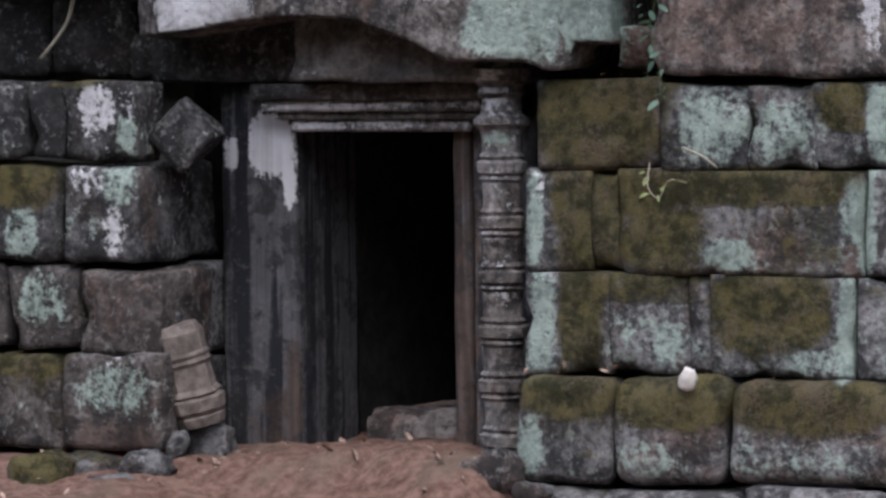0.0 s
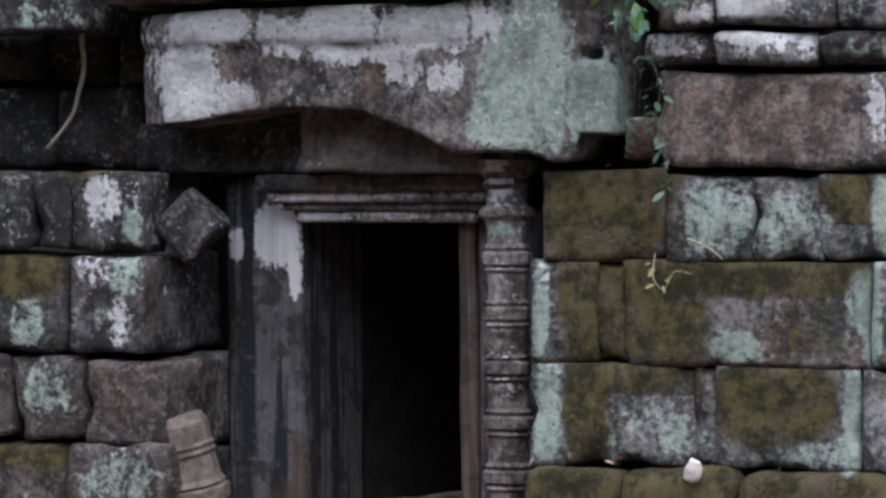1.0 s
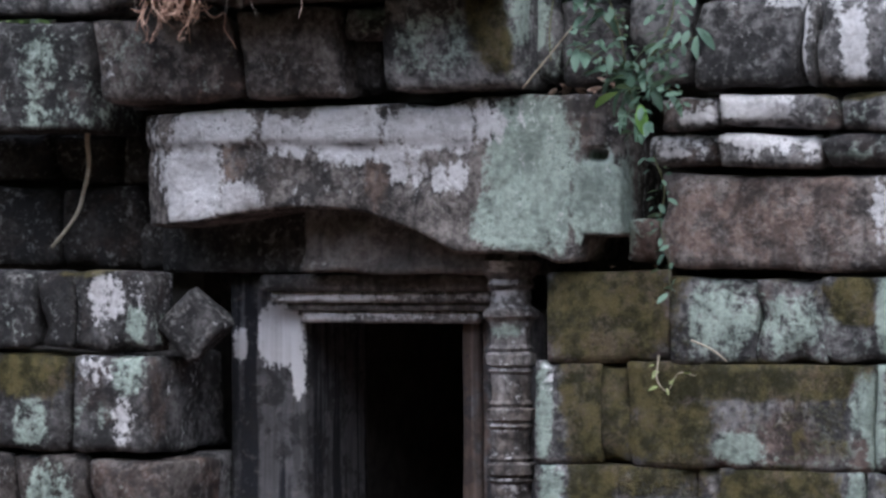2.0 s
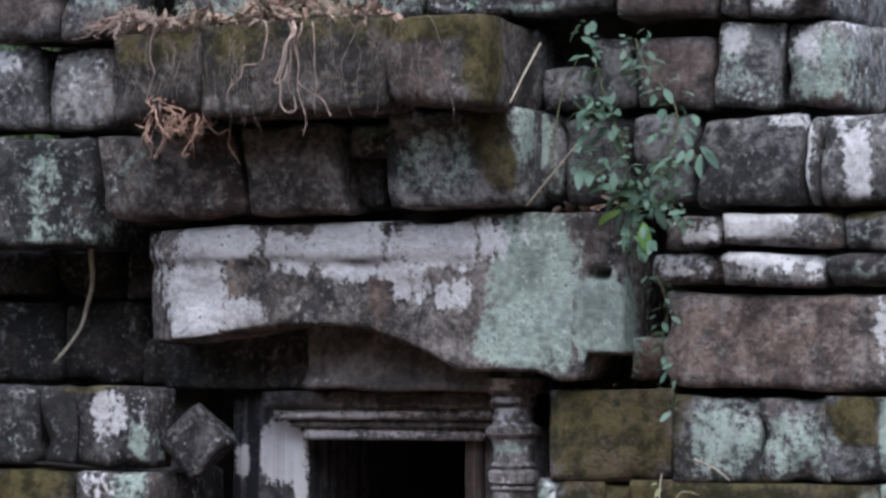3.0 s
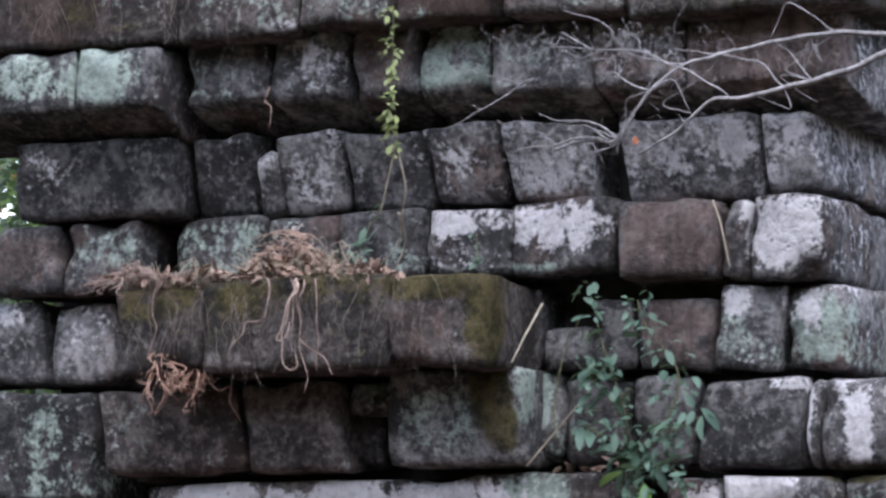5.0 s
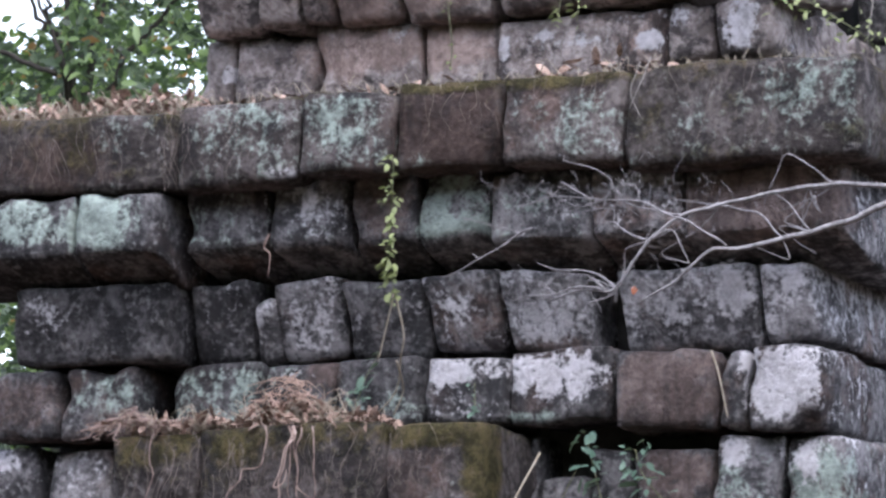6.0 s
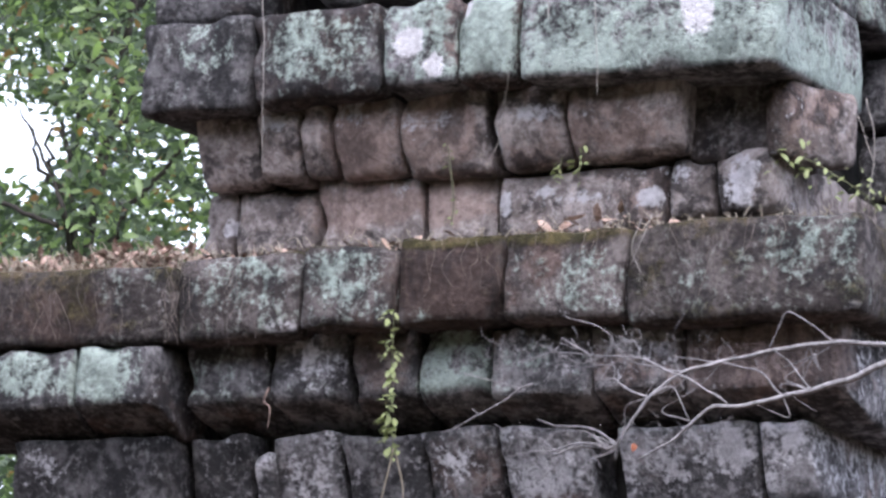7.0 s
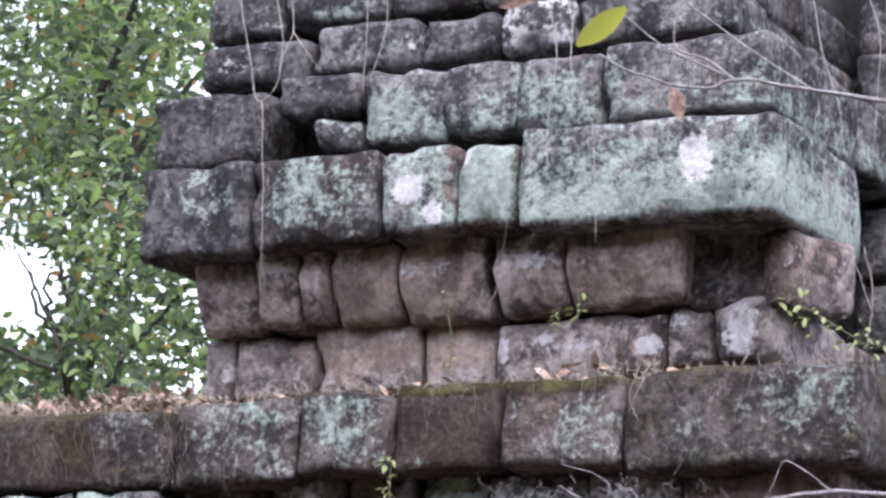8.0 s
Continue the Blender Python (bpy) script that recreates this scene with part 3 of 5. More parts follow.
course(right_wall, 0.08, [
    (1.69, 1.9, 2.1, 2.35, "0004"),
    (1.91, 3.23, 2.07, 2.58, "0015"),
], mat=BROWN, corner=2)
course(right_wall, -0.02, [
    (1.88, 2.25, 2.61, 2.79, "0153"),
    (2.26, 2.83, 2.59, 2.79, "0174"),
    (2.84, 3.29, 2.59, 2.78, "2405"),
], corner=2)
course(right_wall, -0.05, [
    (1.96, 2.28, 2.8, 2.99, "0174"),
    (2.29, 2.94, 2.8, 2.99, "0144"),
    (2.95, 3.28, 2.78, 2.99, "5305"),
], corner=2)
# Left side: last digits run low, part stone tone, part its shade painted in.
course(left_wall, -0.2, [
    (-2.61, -1.6, -0.01, 0.56, "5202"),
    (-1.59, -0.91, 0.01, 0.57, "0302"),
], mat=BROWN)
course(left_wall, -0.15, [
    (-2.63, -1.98, 0.56, 1.07, "1201"),
    (-1.97, -1.5, 0.56, 1.06, "1301"),
    (-1.49, -0.94, 0.54, 1.04, "0202"),
], mat=BROWN)
course(left_wall, -0.15, [
    (-2.62, -1.59, 1.07, 1.63, "5101"),
    (-1.58, -1.08, 1.06, 1.62, "1332"),
])
course(left_wall, -0.15, [
    (-2.61, -1.83, 1.63, 2.1, "0301"),
    (-1.82, -1.59, 1.63, 2.09, "0100"),
    (-1.58, -1.07, 1.62, 2.1, "1231"),
], depth=0.28)
# Recessed blocks: last digit 0 paints the recess's shade into the stone.
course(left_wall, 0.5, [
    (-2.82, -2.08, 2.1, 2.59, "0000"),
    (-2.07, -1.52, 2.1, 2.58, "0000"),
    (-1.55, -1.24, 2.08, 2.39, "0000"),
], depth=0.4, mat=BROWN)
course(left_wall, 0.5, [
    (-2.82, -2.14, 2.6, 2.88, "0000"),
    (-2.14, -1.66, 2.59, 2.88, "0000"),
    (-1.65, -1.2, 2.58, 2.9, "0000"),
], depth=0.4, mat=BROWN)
course(left_wall, -0.15, [
    (-2.69, -1.47, 2.87, 3.5, "0511"),
])
course(upper_wall, -0.25, [
    (-1.4, -0.48, 3.01, 3.49, "3303"),
    (-0.46, 0.14, 3.02, 3.51, "3203"),
], shape=lean(.09), mat=BROWN)
course(upper_wall, -0.25, [
    (0.43, 1.24, 3.03, 3.57, "2315"),
], shape=lean(.08))
course(upper_wall, -0.16, [
    (0.15, 0.44, 3.32, 3.53, "0414"),
])
# The first block's low last digit paints in the shadow of its gap.
course(upper_wall, 0.05, [
    (-0.02, 0.29, 3.04, 3.51, "0001"),
    (1.07, 1.35, 3.06, 3.56, "0523"),
    (1.35, 1.74, 3.05, 3.52, "0102"),
    (1.74, 2.1, 3.04, 3.53, "0104"),
])
course(upper_wall, -0.05, [
    (2.15, 2.74, 3.01, 3.5, "0123"),
    (2.75, 2.83, 3.02, 3.49, "0154"),
    (2.84, 3.21, 3.01, 3.49, "0144"),
], corner=2)
course(upper_wall, -0.6, [
    (-1.09, -0.53, 3.54, 4.02, "5101"),
    (-0.52, 0.62, 3.53, 4.05, "5102"),
    (0.63, 1.2, 3.54, 4.03, "4102"),
], depth=0.75, mat=BROWN)
course(upper_wall, -0.1, [
    (-2.79, -1.83, 3.54, 4.03, "0035"),
    (-1.79, -1.36, 3.52, 4.0, "0246"),
])
course(upper_wall, 0.0, [
    (0.95, 1.22, 3.56, 4.01, "0002"),
    (1.23, 1.52, 3.55, 3.79, "0003"),
    (1.52, 1.77, 3.54, 3.93, "0002"),
    (1.78, 2.22, 3.53, 3.93, "0004"),
    (2.23, 2.62, 3.52, 3.99, "0545"),
    (2.63, 2.97, 3.52, 3.98, "0545"),
], corner=2)
course(upper_wall, -0.22, [
    (-2.13, -1.66, 4.03, 4.44, "0113"),
    (-1.65, -1.14, 4.01, 4.45, "0213"),
], depth=0.5)
course(upper_wall, -0.1, [
    (-0.98, -0.42, 4.07, 4.46, "0612"),
    (-0.42, 0.04, 4.05, 4.44, "0523"),
    (0.05, 0.58, 4.06, 4.45, "0502"),
    (0.58, 1.1, 4.05, 4.44, "0253"),
    (1.1, 1.69, 4.05, 4.47, "0232"),
    (1.71, 2.29, 4.0, 4.44, "0004"),
    (2.3, 2.46, 3.99, 4.44, "0054"),
    (2.47, 2.89, 3.98, 4.43, "0244"),
], corner=2)
# the part of the cornice beside the ledge stands forward of the rest
course(cornice, -0.36, [
    (-1.94, -0.90, 4.44, 4.90, "0012"),
], shape=lean(.10), depth=0.7)
course(cornice, -0.56, [
    (-2.60, -1.395, 4.88, 5.38, "0012"),
    (-1.36, -0.83, 4.87, 5.37, "0013"),
], shape=chamfer(.30, .34), depth=0.8, r=0.014)
course(cornice, -0.16, [
    (-0.87, -0.49, 4.45, 4.91, "0034"),
    (-0.49, -0.31, 4.44, 4.8, "0055"),
    (-0.33, 0.07, 4.45, 4.9, "0045"),
    (0.08, 0.59, 4.44, 4.88, "0034"),
    (0.59, 1.04, 4.46, 4.89, "0045"),
    (1.05, 1.56, 4.45, 4.88, "0056"),
    (1.71, 2.51, 4.42, 4.86, "0067"),
    (2.52, 2.83, 4.44, 4.87, "0067"),
], shape=lean(.16), corner=2)
course(cornice, -0.34, [
    (-0.78, -0.26, 4.89, 5.42, "0524"),
    (-0.25, 0.22, 4.88, 5.43, "0445"),
    (0.23, 0.64, 4.87, 5.44, "0324"),
    (0.65, 1.07, 4.87, 5.43, "0715"),
    (1.07, 1.67, 4.85, 5.39, "0425"),
    (1.68, 2.19, 4.85, 5.37, "0057"),
    (2.19, 3.08, 4.83, 5.36, "0047"),
], shape=chamfer(.30, .40), depth=0.7, corner=2, r=0.022)
course(cornice, -0.55, [
    (-2.67, -0.75, 5.36, 5.82, "6201"),
    (-0.74, 0.02, 5.35, 5.83, "5402"),
    (0.03, 0.61, 5.38, 5.84, "5502"),
    (0.62, 1.23, 5.38, 5.87, "6001"),
    (1.24, 1.95, 5.35, 5.85, "5403"),
    (1.95, 3.25, 5.31, 5.85, "6402"),
], depth=0.8, mat=BROWN, corner=2)
course(upper_tier, 0.45, [
    (-1.2, -0.97, 6.01, 6.44, "0005"),
    (-0.96, -0.43, 6.0, 6.43, "0006"),
    (-0.43, 0.26, 6.0, 6.44, "0007"),
    (0.27, 0.72, 6.02, 6.42, "0007"),
    (0.72, 1.75, 6.01, 6.39, "0038"),
    (1.76, 2.02, 6.07, 6.42, "0037"),
    (2.03, 2.39, 6.08, 6.46, "0027"),
], mat=TAN, corner=2)
course(upper_tier, 0.22, [
    (-1.15, -0.74, 6.41, 6.87, "0008"),
    (-0.73, -0.45, 6.42, 6.88, "0028"),
    (-0.45, -0.24, 6.42, 6.88, "0008"),
    (-0.23, 0.18, 6.41, 6.9, "0008"),
    (0.20, 0.74, 6.39, 6.88, "0019"),
    (0.76, 1.22, 6.4, 6.86, "0019"),
    (1.23, 1.91, 6.41, 6.86, "0019"),
], shape=chamfer(0.5, 0.12), mat=TAN)
course(upper_tier, 0.46, [
    (1.86, 2.42, 6.38, 6.95, "0003"),
], mat=BROWN)
course(upper_tier, 0.0, [
    (-1.38, -0.65, 6.79, 7.35, "0302"),
    (-0.65, 0.18, 6.81, 7.35, "0402"),
    (0.19, 0.66, 6.82, 7.34, "0625"),
    (0.66, 1.02, 6.82, 7.33, "0604"),
    (1.03, 2.56, 6.79, 7.38, "0906"),
], depth=1.3)
course(upper_tier, 0.12, [
    (-1.39, -0.66, 7.35, 7.81, "0102"),
    (-0.57, -0.03, 7.6, 7.86, "0003"),
    (-0.33, -0.02, 7.39, 7.59, "0413"),
    (-0.01, 0.53, 7.38, 7.85, "0614"),
    (0.5, 0.96, 7.38, 7.83, "0604"),
    (0.93, 1.47, 7.36, 7.83, "0604"),
    (1.48, 2.47, 7.4, 7.86, "0604"),
], corner=3)
course(upper_tier, 0.32, [
    (-1.22, -0.48, 7.87, 8.16, "0012"),
    (-0.46, 0.22, 7.9, 8.21, "0414"),
    (0.23, 0.72, 7.91, 8.19, "0013"),
    (0.73, 1.2, 7.91, 8.23, "0355"),
    (1.2, 2.18, 7.92, 8.2, "0414"),
], corner=3)
course(upper_tier, 0.42, [
    (-1.26, -0.73, 8.21, 8.67, "0022"),
    (-0.73, -0.02, 8.25, 8.67, "0323"),
    (-0.01, 0.57, 8.24, 8.63, "0012"),
    (0.57, 2.1, 8.22, 8.54, "0203"),
], corner=3)
course(upper_tier, 0.55, [
    (-1.34, -0.37, 8.7, 9.11, "0103"),
    (-0.36, 0.67, 8.66, 9.06, "0203"),
    (0.68, 1.98, 8.59, 8.95, "0204"),
], corner=3)

# the side of the tower that goes back, and a lower wing behind the corner of the upper tier
for z in (6.05, 6.45, 6.9, 7.4, 7.85, 8.25, 8.65):
    for k in range(2):
        block(upper_tier, 2.2 + 0.75 * k, 2.95 + 0.75 * k, 2.1 + 0.1 * random.random(), 2.9, z, z + 0.44, "0203")


# ---- doorway ----
door_frame = solid("door_frame", [(-1.25, 1.35, 0.95, 1.3, 1.84, 3.0)], PANEL, tower, "stained stone door frame with moulded edges")
weather(door_frame, "0003")


def jamb(x0, x1, y0, y1, z0, z1, code, name="jamb", mat=JAMB):
    """A dressed upright or beam."""
    p, faces = rounded((x1 - x0, y1 - y0, z1 - z0), 0.015, 0.035)
    p = roughen(p, 0.006, COUNT[0] + x0)
    ob = link_mesh(name, p.tolist(), faces, mat, door_frame)
    ob.location = ((x0 + x1) / 2, (y0 + y1) / 2, (z0 + z1) / 2)
    weather(ob, code, front=True)
    return ob


jamb(-0.985, -0.50, 0.60, 1.36, -0.08, 2.05, "0002")
jamb(0.493, 0.60, 0.60, 1.36, -0.08, 1.80, "0004")
jamb(0.598, 0.98, 0.67, 1.30, -0.08, 1.86, "0004")
jamb(0.60, 0.66, 0.635, 0.70, -0.08, 1.86, "0005", "moulding")
jamb(-0.48, 0.64, 0.52, 1.36, 1.785, 1.855, "0069", "moulding", PANEL)
jamb(-0.58, 0.72, 0.487, 1.30, 1.852, 1.90, "0004", "moulding", PANEL)
jamb(-0.64, 0.76, 0.45, 1.30, 1.898, 1.965, "0069", "moulding", PANEL)
jamb(-0.69, 0.83, 0.41, 1.30, 1.962, 2.06, "0005", "moulding", PANEL)


def relief(u, v):
    d = abs((u - 0.28) - (v - 0.5) * 0.25)
    leaf = 0.05 * max(0.0, 1 - d / 0.09)
    frame_line = 0.03 if v < 0.14 else 0.0
    return 0.05 - leaf - frame_line - 0.02 * math.sin(u * 26) * math.sin(v * 7)


block(door_frame, -0.35, 1.08, 0.24, 1.0, 2.05, 2.50, "0015", PANEL, r=0.02, amount=0.012, cell=0.035, shape=relief, name="carved_panel")
# Low last digit: the shade of the recess is put into this stone's tone.
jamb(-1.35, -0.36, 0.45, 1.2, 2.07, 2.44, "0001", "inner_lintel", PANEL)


def make_lintel():
    x0, x1 = -1.24, 1.74
    size = (x1 - x0, 0.62, 0.80)
    p, faces = rounded(size, 0.03, 0.03)
    top = 2.99
    for q in p:
        x = q[0] + (x0 + x1) / 2
        v = q[2] / size[2] + 0.5
        if x < 0.05:
            low = 2.33 + 0.09 * min(1.0, max(0.0, (x + 1.05) / 0.75))
        else:
            low = 2.42 - 0.25 * min(1.0, max(0.0, (x - 0.05) / 0.72)) ** 1.5
        if x > 1.2:
            low -= 0.05 * min(1.0, (x - 1.2) / 0.15)
        if x > 1.49:
            low += 0.13 * min(1.0, (x - 1.49) / 0.04)
        high = top - 0.05 * max(0.0, noise.noise(Vector((x * 2.3, 0, 4)))) + 0.015 * (x - 0.3)
        q[2] = low + v * (high - low)
        front = 0.5 - q[1] / size[1]
        dip = 0.03 * min(1.0, max(0.0, (2.81 - q[2]) / 0.05)) * min(1.0, max(0.2, 1.2 - x))
        dip += 0.03 * max(0.0, math.sin(x * 9.5) * math.sin(q[2] * 14)) if q[2] < 2.76 and x < 0.85 else 0.0
        if x < -1.02:
            dip += 0.10 * ((-1.02 - x) / 0.18) ** 1.3
        if abs(x - 1.605) < 0.065 and abs(q[2] - 2.69) < 0.035:
            dip += 0.16
        q[1] += front * dip
    p = roughen(p, 0.016, 5, 2.6)
    p[:, 0] += (x0 + x1) / 2
    p[:, 1] += 0.26
    weather(link_mesh("lintel", p.tolist(), faces, LINTEL, tower, "carved arched lintel crusted with white and pale green lichen"), "0135")


make_lintel()


def lathe(name, profile, sides, mat, parent, label=""):
    verts, faces = [], []
    for z, r in profile:
        verts += [(r * math.cos(2 * math.pi * (k + 0.5) / sides), r * math.sin(2 * math.pi * (k + 0.5) / sides), z) for k in range(sides)]
    for a in range(len(profile) - 1):
        for k in range(sides):
            m = (k + 1) % sides
            faces.append((a * sides + k, a * sides + m, (a + 1) * sides + m, (a + 1) * sides + k))
    faces += [tuple(reversed(range(sides))), tuple(range((len(profile) - 1) * sides, len(profile) * sides))]
    p = roughen(np.array(verts), 0.006, 3, 5)
    ob = link_mesh(name, p.tolist(), faces, mat, parent, label, smooth=False)
    return ob


def ring_profile(height, r):
    """Bands of rings between plain stretches, as on temple colonnettes."""
    out, z = [(-0.1, r * 1.1)], 0.0
    bands = 6
    for b in range(bands):
        h = height / bands
        for dz, k in ((0.0, 1.0), (0.03, 1.0), (0.05, 1.16), (0.07, 1.0), (0.085, 1.22), (0.14, 1.26), (0.155, 1.02), (0.175, 1.14), (0.195, 0.98), (0.27, 0.95)):
            out.append((z + dz * h / 0.3, r * k))
        z += h
    return out


colonnette = lathe("colonnette", ring_profile(1.78, 0.112) + [(1.80, 0.12), (1.83, 0.155), (1.86, 0.155), (1.89, 0.115), (1.97, 0.105), (2.00, 0.135), (2.03, 0.12), (2.07, 0.16), (2.13, 0.165)], 12, PANEL, tower, "ringed stone colonnette with a worn capital")
colonnette.location = (0.925, 0.33, 0.0)
weather(colonnette, "0137")


# the block that shows in the broken corner under the upper cornice
corner_stone = block(upper_tier, 2.40, 2.60, 0.38, 0.98, 6.36, 6.82, "0025", TAN, r=0.07, amount=0.03)
corner_stone.rotation_euler = (0, 0, radians(-20))
# deeper blocks beside the doorway
block(left_wall, -1.75, -1.14, 0.38, 0.85, 1.06, 1.63, "0002")
block(left_wall, -1.75, -0.99, 0.38, 0.78, 0.52, 1.05, "0003")
block(left_wall, -1.75, -0.99, 0.38, 0.78, -0.05, 0.52, "0002")


# ---- loose stones by the doorway ----
def loose_stone(name, at, size, turn, code, label, amount=0.05, r=0.08, mat=STONE, roundness=0.45):
    p, faces = rounded(size, min(r, min(size) * 0.45), max(0.02, min(size) / 8))
    half = np.array(size) / 2
    ball = p / np.maximum(np.linalg.norm(p / half, axis=1, keepdims=True), 1e-6)
    p = p * (1 - roundness) + ball * roundness
    p = roughen(p, amount * min(size), sum(at) * 3.1, 1.2 / min(size))
    ob = link_mesh(name, p.tolist(), faces, mat)
    ob.matrix_world = pose(*at, *turn)
    weather(ob, code, False)
    return tagged(ob, label, "stone", "rubble beside the doorway" if name == "rubble_stone" else "")


loose_stone("fallen_block", (-0.95, 0.14, 1.78), (0.30, 0.26, 0.31), (6, 43, 20), "0021", "dark angular stone block wedged on its corner in a gap", 0.08, 0.03, roundness=0.0)
loose_stone("boulder", (-1.33, -0.78, -0.13), (0.37, 0.32, 0.36), (0, 8, 20), "9103", "rounded boulder covered with olive moss", 0.25, 0.15)
loose_stone("rubble_stone", (-1.24, -0.5, -0.07), (0.40, 0.3, 0.2), (0, 4, 10), "4003", "half-buried mossy rubble stone", 0.25)
loose_stone("rubble_stone", (-0.88, -0.45, -0.05), (0.27, 0.25, 0.2), (0, -5, 0), "0013", "brown weathered rubble stone on the earth", 0.25)
loose_stone("rubble_stone", (-0.89, -0.1, 0.04), (0.12, 0.16, 0.18), (10, 20, 30), "0013", "small angular grey rubble stone", 0.2, 0.03)
loose_stone("rubble_stone", (-0.86, 0.2, 0.02), (0.28, 0.3, 0.24), (0, 0, 12), "0014", "reddish squared stone under a carved fragment", 0.12, 0.03, roundness=0.1)
loose_stone("rubble_stone", (-0.94, -0.7, -0.11), (0.3, 0.2, 0.12), (0, 0, -12), "0013", "flat brown stone lying in the earth", 0.25)
loose_stone("pebble", (-0.99, 0.05, 0.76), (0.11, 0.1, 0.07), (0, 6, 0), "0014", "small brown pebble on a ledge", 0.2)
loose_stone("rubble_stone", (1.40, -0.3, -0.09), (0.2, 0.2, 0.1), (0, 6, 0), "3203", "small stone at the foot of the wall", 0.25)
loose_stone("rubble_stone", (1.06, -0.1, -0.03), (0.34, 0.3, 0.26), (0, -22, 0), "1102", "dark sloping stone at the foot of the wall", 0.2)
loose_stone("fallen_slab", (-0.19, 1.55, -0.00), (0.62, 0.55, 0.3), (0, -5, 24), "0007", "brown fallen stone slab on the dark chamber floor", 0.08, 0.03, BROWN, roundness=0.05)
loose_stone("white_pebble", (2.19, -0.09, 0.51), (0.09, 0.05, 0.125), (10, 14, 0), "0099", "white chipped pebble standing on a mossy block", 0.3, 0.02, plain_material("white_pebble_stone", (0.6, 0.55, 0.52), (0.75, 0.69, 0.67), 30.0), 0.6)


CARVED = plain_material("dressed_brown_stone", (0.085, 0.068, 0.062), (0.21, 0.172, 0.158), 13.0, 0.9, 0.7, 0.015)


def make_fragment():
    """A broken piece of the other colonnette, leaning against the wall."""
    prof = [(0.0, 0.135), (0.05, 0.15), (0.06, 0.135), (0.085, 0.16), (0.15, 0.165), (0.165, 0.14), (0.18, 0.155), (0.21, 0.14), (0.34, 0.135), (0.36, 0.15), (0.38, 0.14), (0.40, 0.15), (0.42, 0.14), (0.53, 0.145), (0.58, 0.12)]
    ob = tagged(new("carved_fragment"), "broken ringed colonnette piece leaning against the wall", "stone fragment")
    for name, low, high in (("base_ring", 0, 6), ("shaft", 5, 9), ("neck_ring", 8, 13), ("broken_top", 12, 15)):
        weather(lathe(name, prof[low:high], 8, CARVED, ob), "0006", False)
    ob.matrix_world = Matrix.Translation((-0.83, 0.08, 0.16)) @ pose(0, 0, 0, 6, -13, 14)


make_fragment()


# ---- plants ----
def tree_leaf_material(name, tones, glow):
    """Leaves that run from deep shade green through yellow-green to a few brown ones, by leaf and by bough."""
    g = Nodes(name)
    geo = g.t.nodes.new("ShaderNodeNewGeometry")
    k = geo.outputs["Random Per Island"]
    bough = g.step(g.noise(geo.outputs["Position"], 0.9, 3.0, 0.6), 0.36, 0.64)
    n = g.noise(geo.outputs["Position"], 25.0, 3.0)
    k = g.math("ADD", g.math("MULTIPLY", k, 0.72), g.math("ADD", g.math("MULTIPLY", bough, 0.28), g.math("MULTIPLY", g.math("SUBTRACT", n, 0.5), 0.2)), True)
    col = g.mix(g.step(k, 0.12, 0.55), tones[0], tones[1])
    col = g.mix(g.step(k, 0.50, 0.86), col, tones[2])
    brown = g.step(g.math("FRACT", g.math("MULTIPLY", geo.outputs["Random Per Island"], 37.0)), 0.955, 0.965)
    col = g.mix(brown, col, (0.24, 0.13, 0.06))
    g.done(col, 0.42, None, 0.5)
    trans = g.t.nodes.new("ShaderNodeBsdfTranslucent")
    g.put(trans.inputs[0], g.mix(1.0, col, (1.7, 1.9, 1.2), "MULTIPLY"))
    mixer = g.t.nodes.new("ShaderNodeMixShader")
    mixer.inputs[0].default_value = glow
    g.t.links.new(g.bsdf.outputs[0], mixer.inputs[1])
    g.t.links.new(trans.outputs[0], mixer.inputs[2])
    g.t.links.new(mixer.outputs[0], g.t.nodes["Material Output"].inputs[0])
    return g.mat


def leaf_material(name, a, b, glow=0.35):
    g = Nodes(name)
    geo = g.t.nodes.new("ShaderNodeNewGeometry")
    info = g.t.nodes.new("ShaderNodeObjectInfo")
    k = g.math("FRACT", g.math("ADD", geo.outputs["Random Per Island"], info.outputs["Random"]))
    n = g.noise(geo.outputs["Position"], 25.0, 3.0)
    col = g.mix(g.math("ADD", g.math("MULTIPLY", k, 0.75), g.math("MULTIPLY", n, 0.3), True), a, b)
    g.done(col, 0.55, None, 0.35)
    trans = g.t.nodes.new("ShaderNodeBsdfTranslucent")
    g.put(trans.inputs[0], g.mix(0.5, col, (0.38, 0.48, 0.2), "MIX"))
    mixer = g.t.nodes.new("ShaderNodeMixShader")
    mixer.inputs[0].default_value = glow
    g.t.links.new(g.bsdf.outputs[0], mixer.inputs[1])
    g.t.links.new(trans.outputs[0], mixer.inputs[2])
    g.t.links.new(mixer.outputs[0], g.t.nodes["Material Output"].inputs[0])
    return g.mat


VINE_LEAF = leaf_material("dull_green_leaf", (0.045, 0.095, 0.07), (0.155, 0.24, 0.185), 0.2)
FRESH_LEAF = leaf_material("fresh_green_leaf", (0.09, 0.2, 0.04), (0.16, 0.32, 0.07), 0.3)
PALE_LEAF = leaf_material("yellow_green_leaf", (0.2, 0.24, 0.09), (0.36, 0.4, 0.2), 0.25)
YELLOW = leaf_material("yellow_leaf", (0.5, 0.5, 0.05), (0.62, 0.62, 0.08), 0.3)
DEAD = plain_material("dead_leaf", (0.13, 0.08, 0.06), (0.46, 0.33, 0.27), 30.0, 0.85)
PALE_ROOT = plain_material("pale_root", (0.26, 0.18, 0.15), (0.56, 0.43, 0.38), 18.0, 0.85)
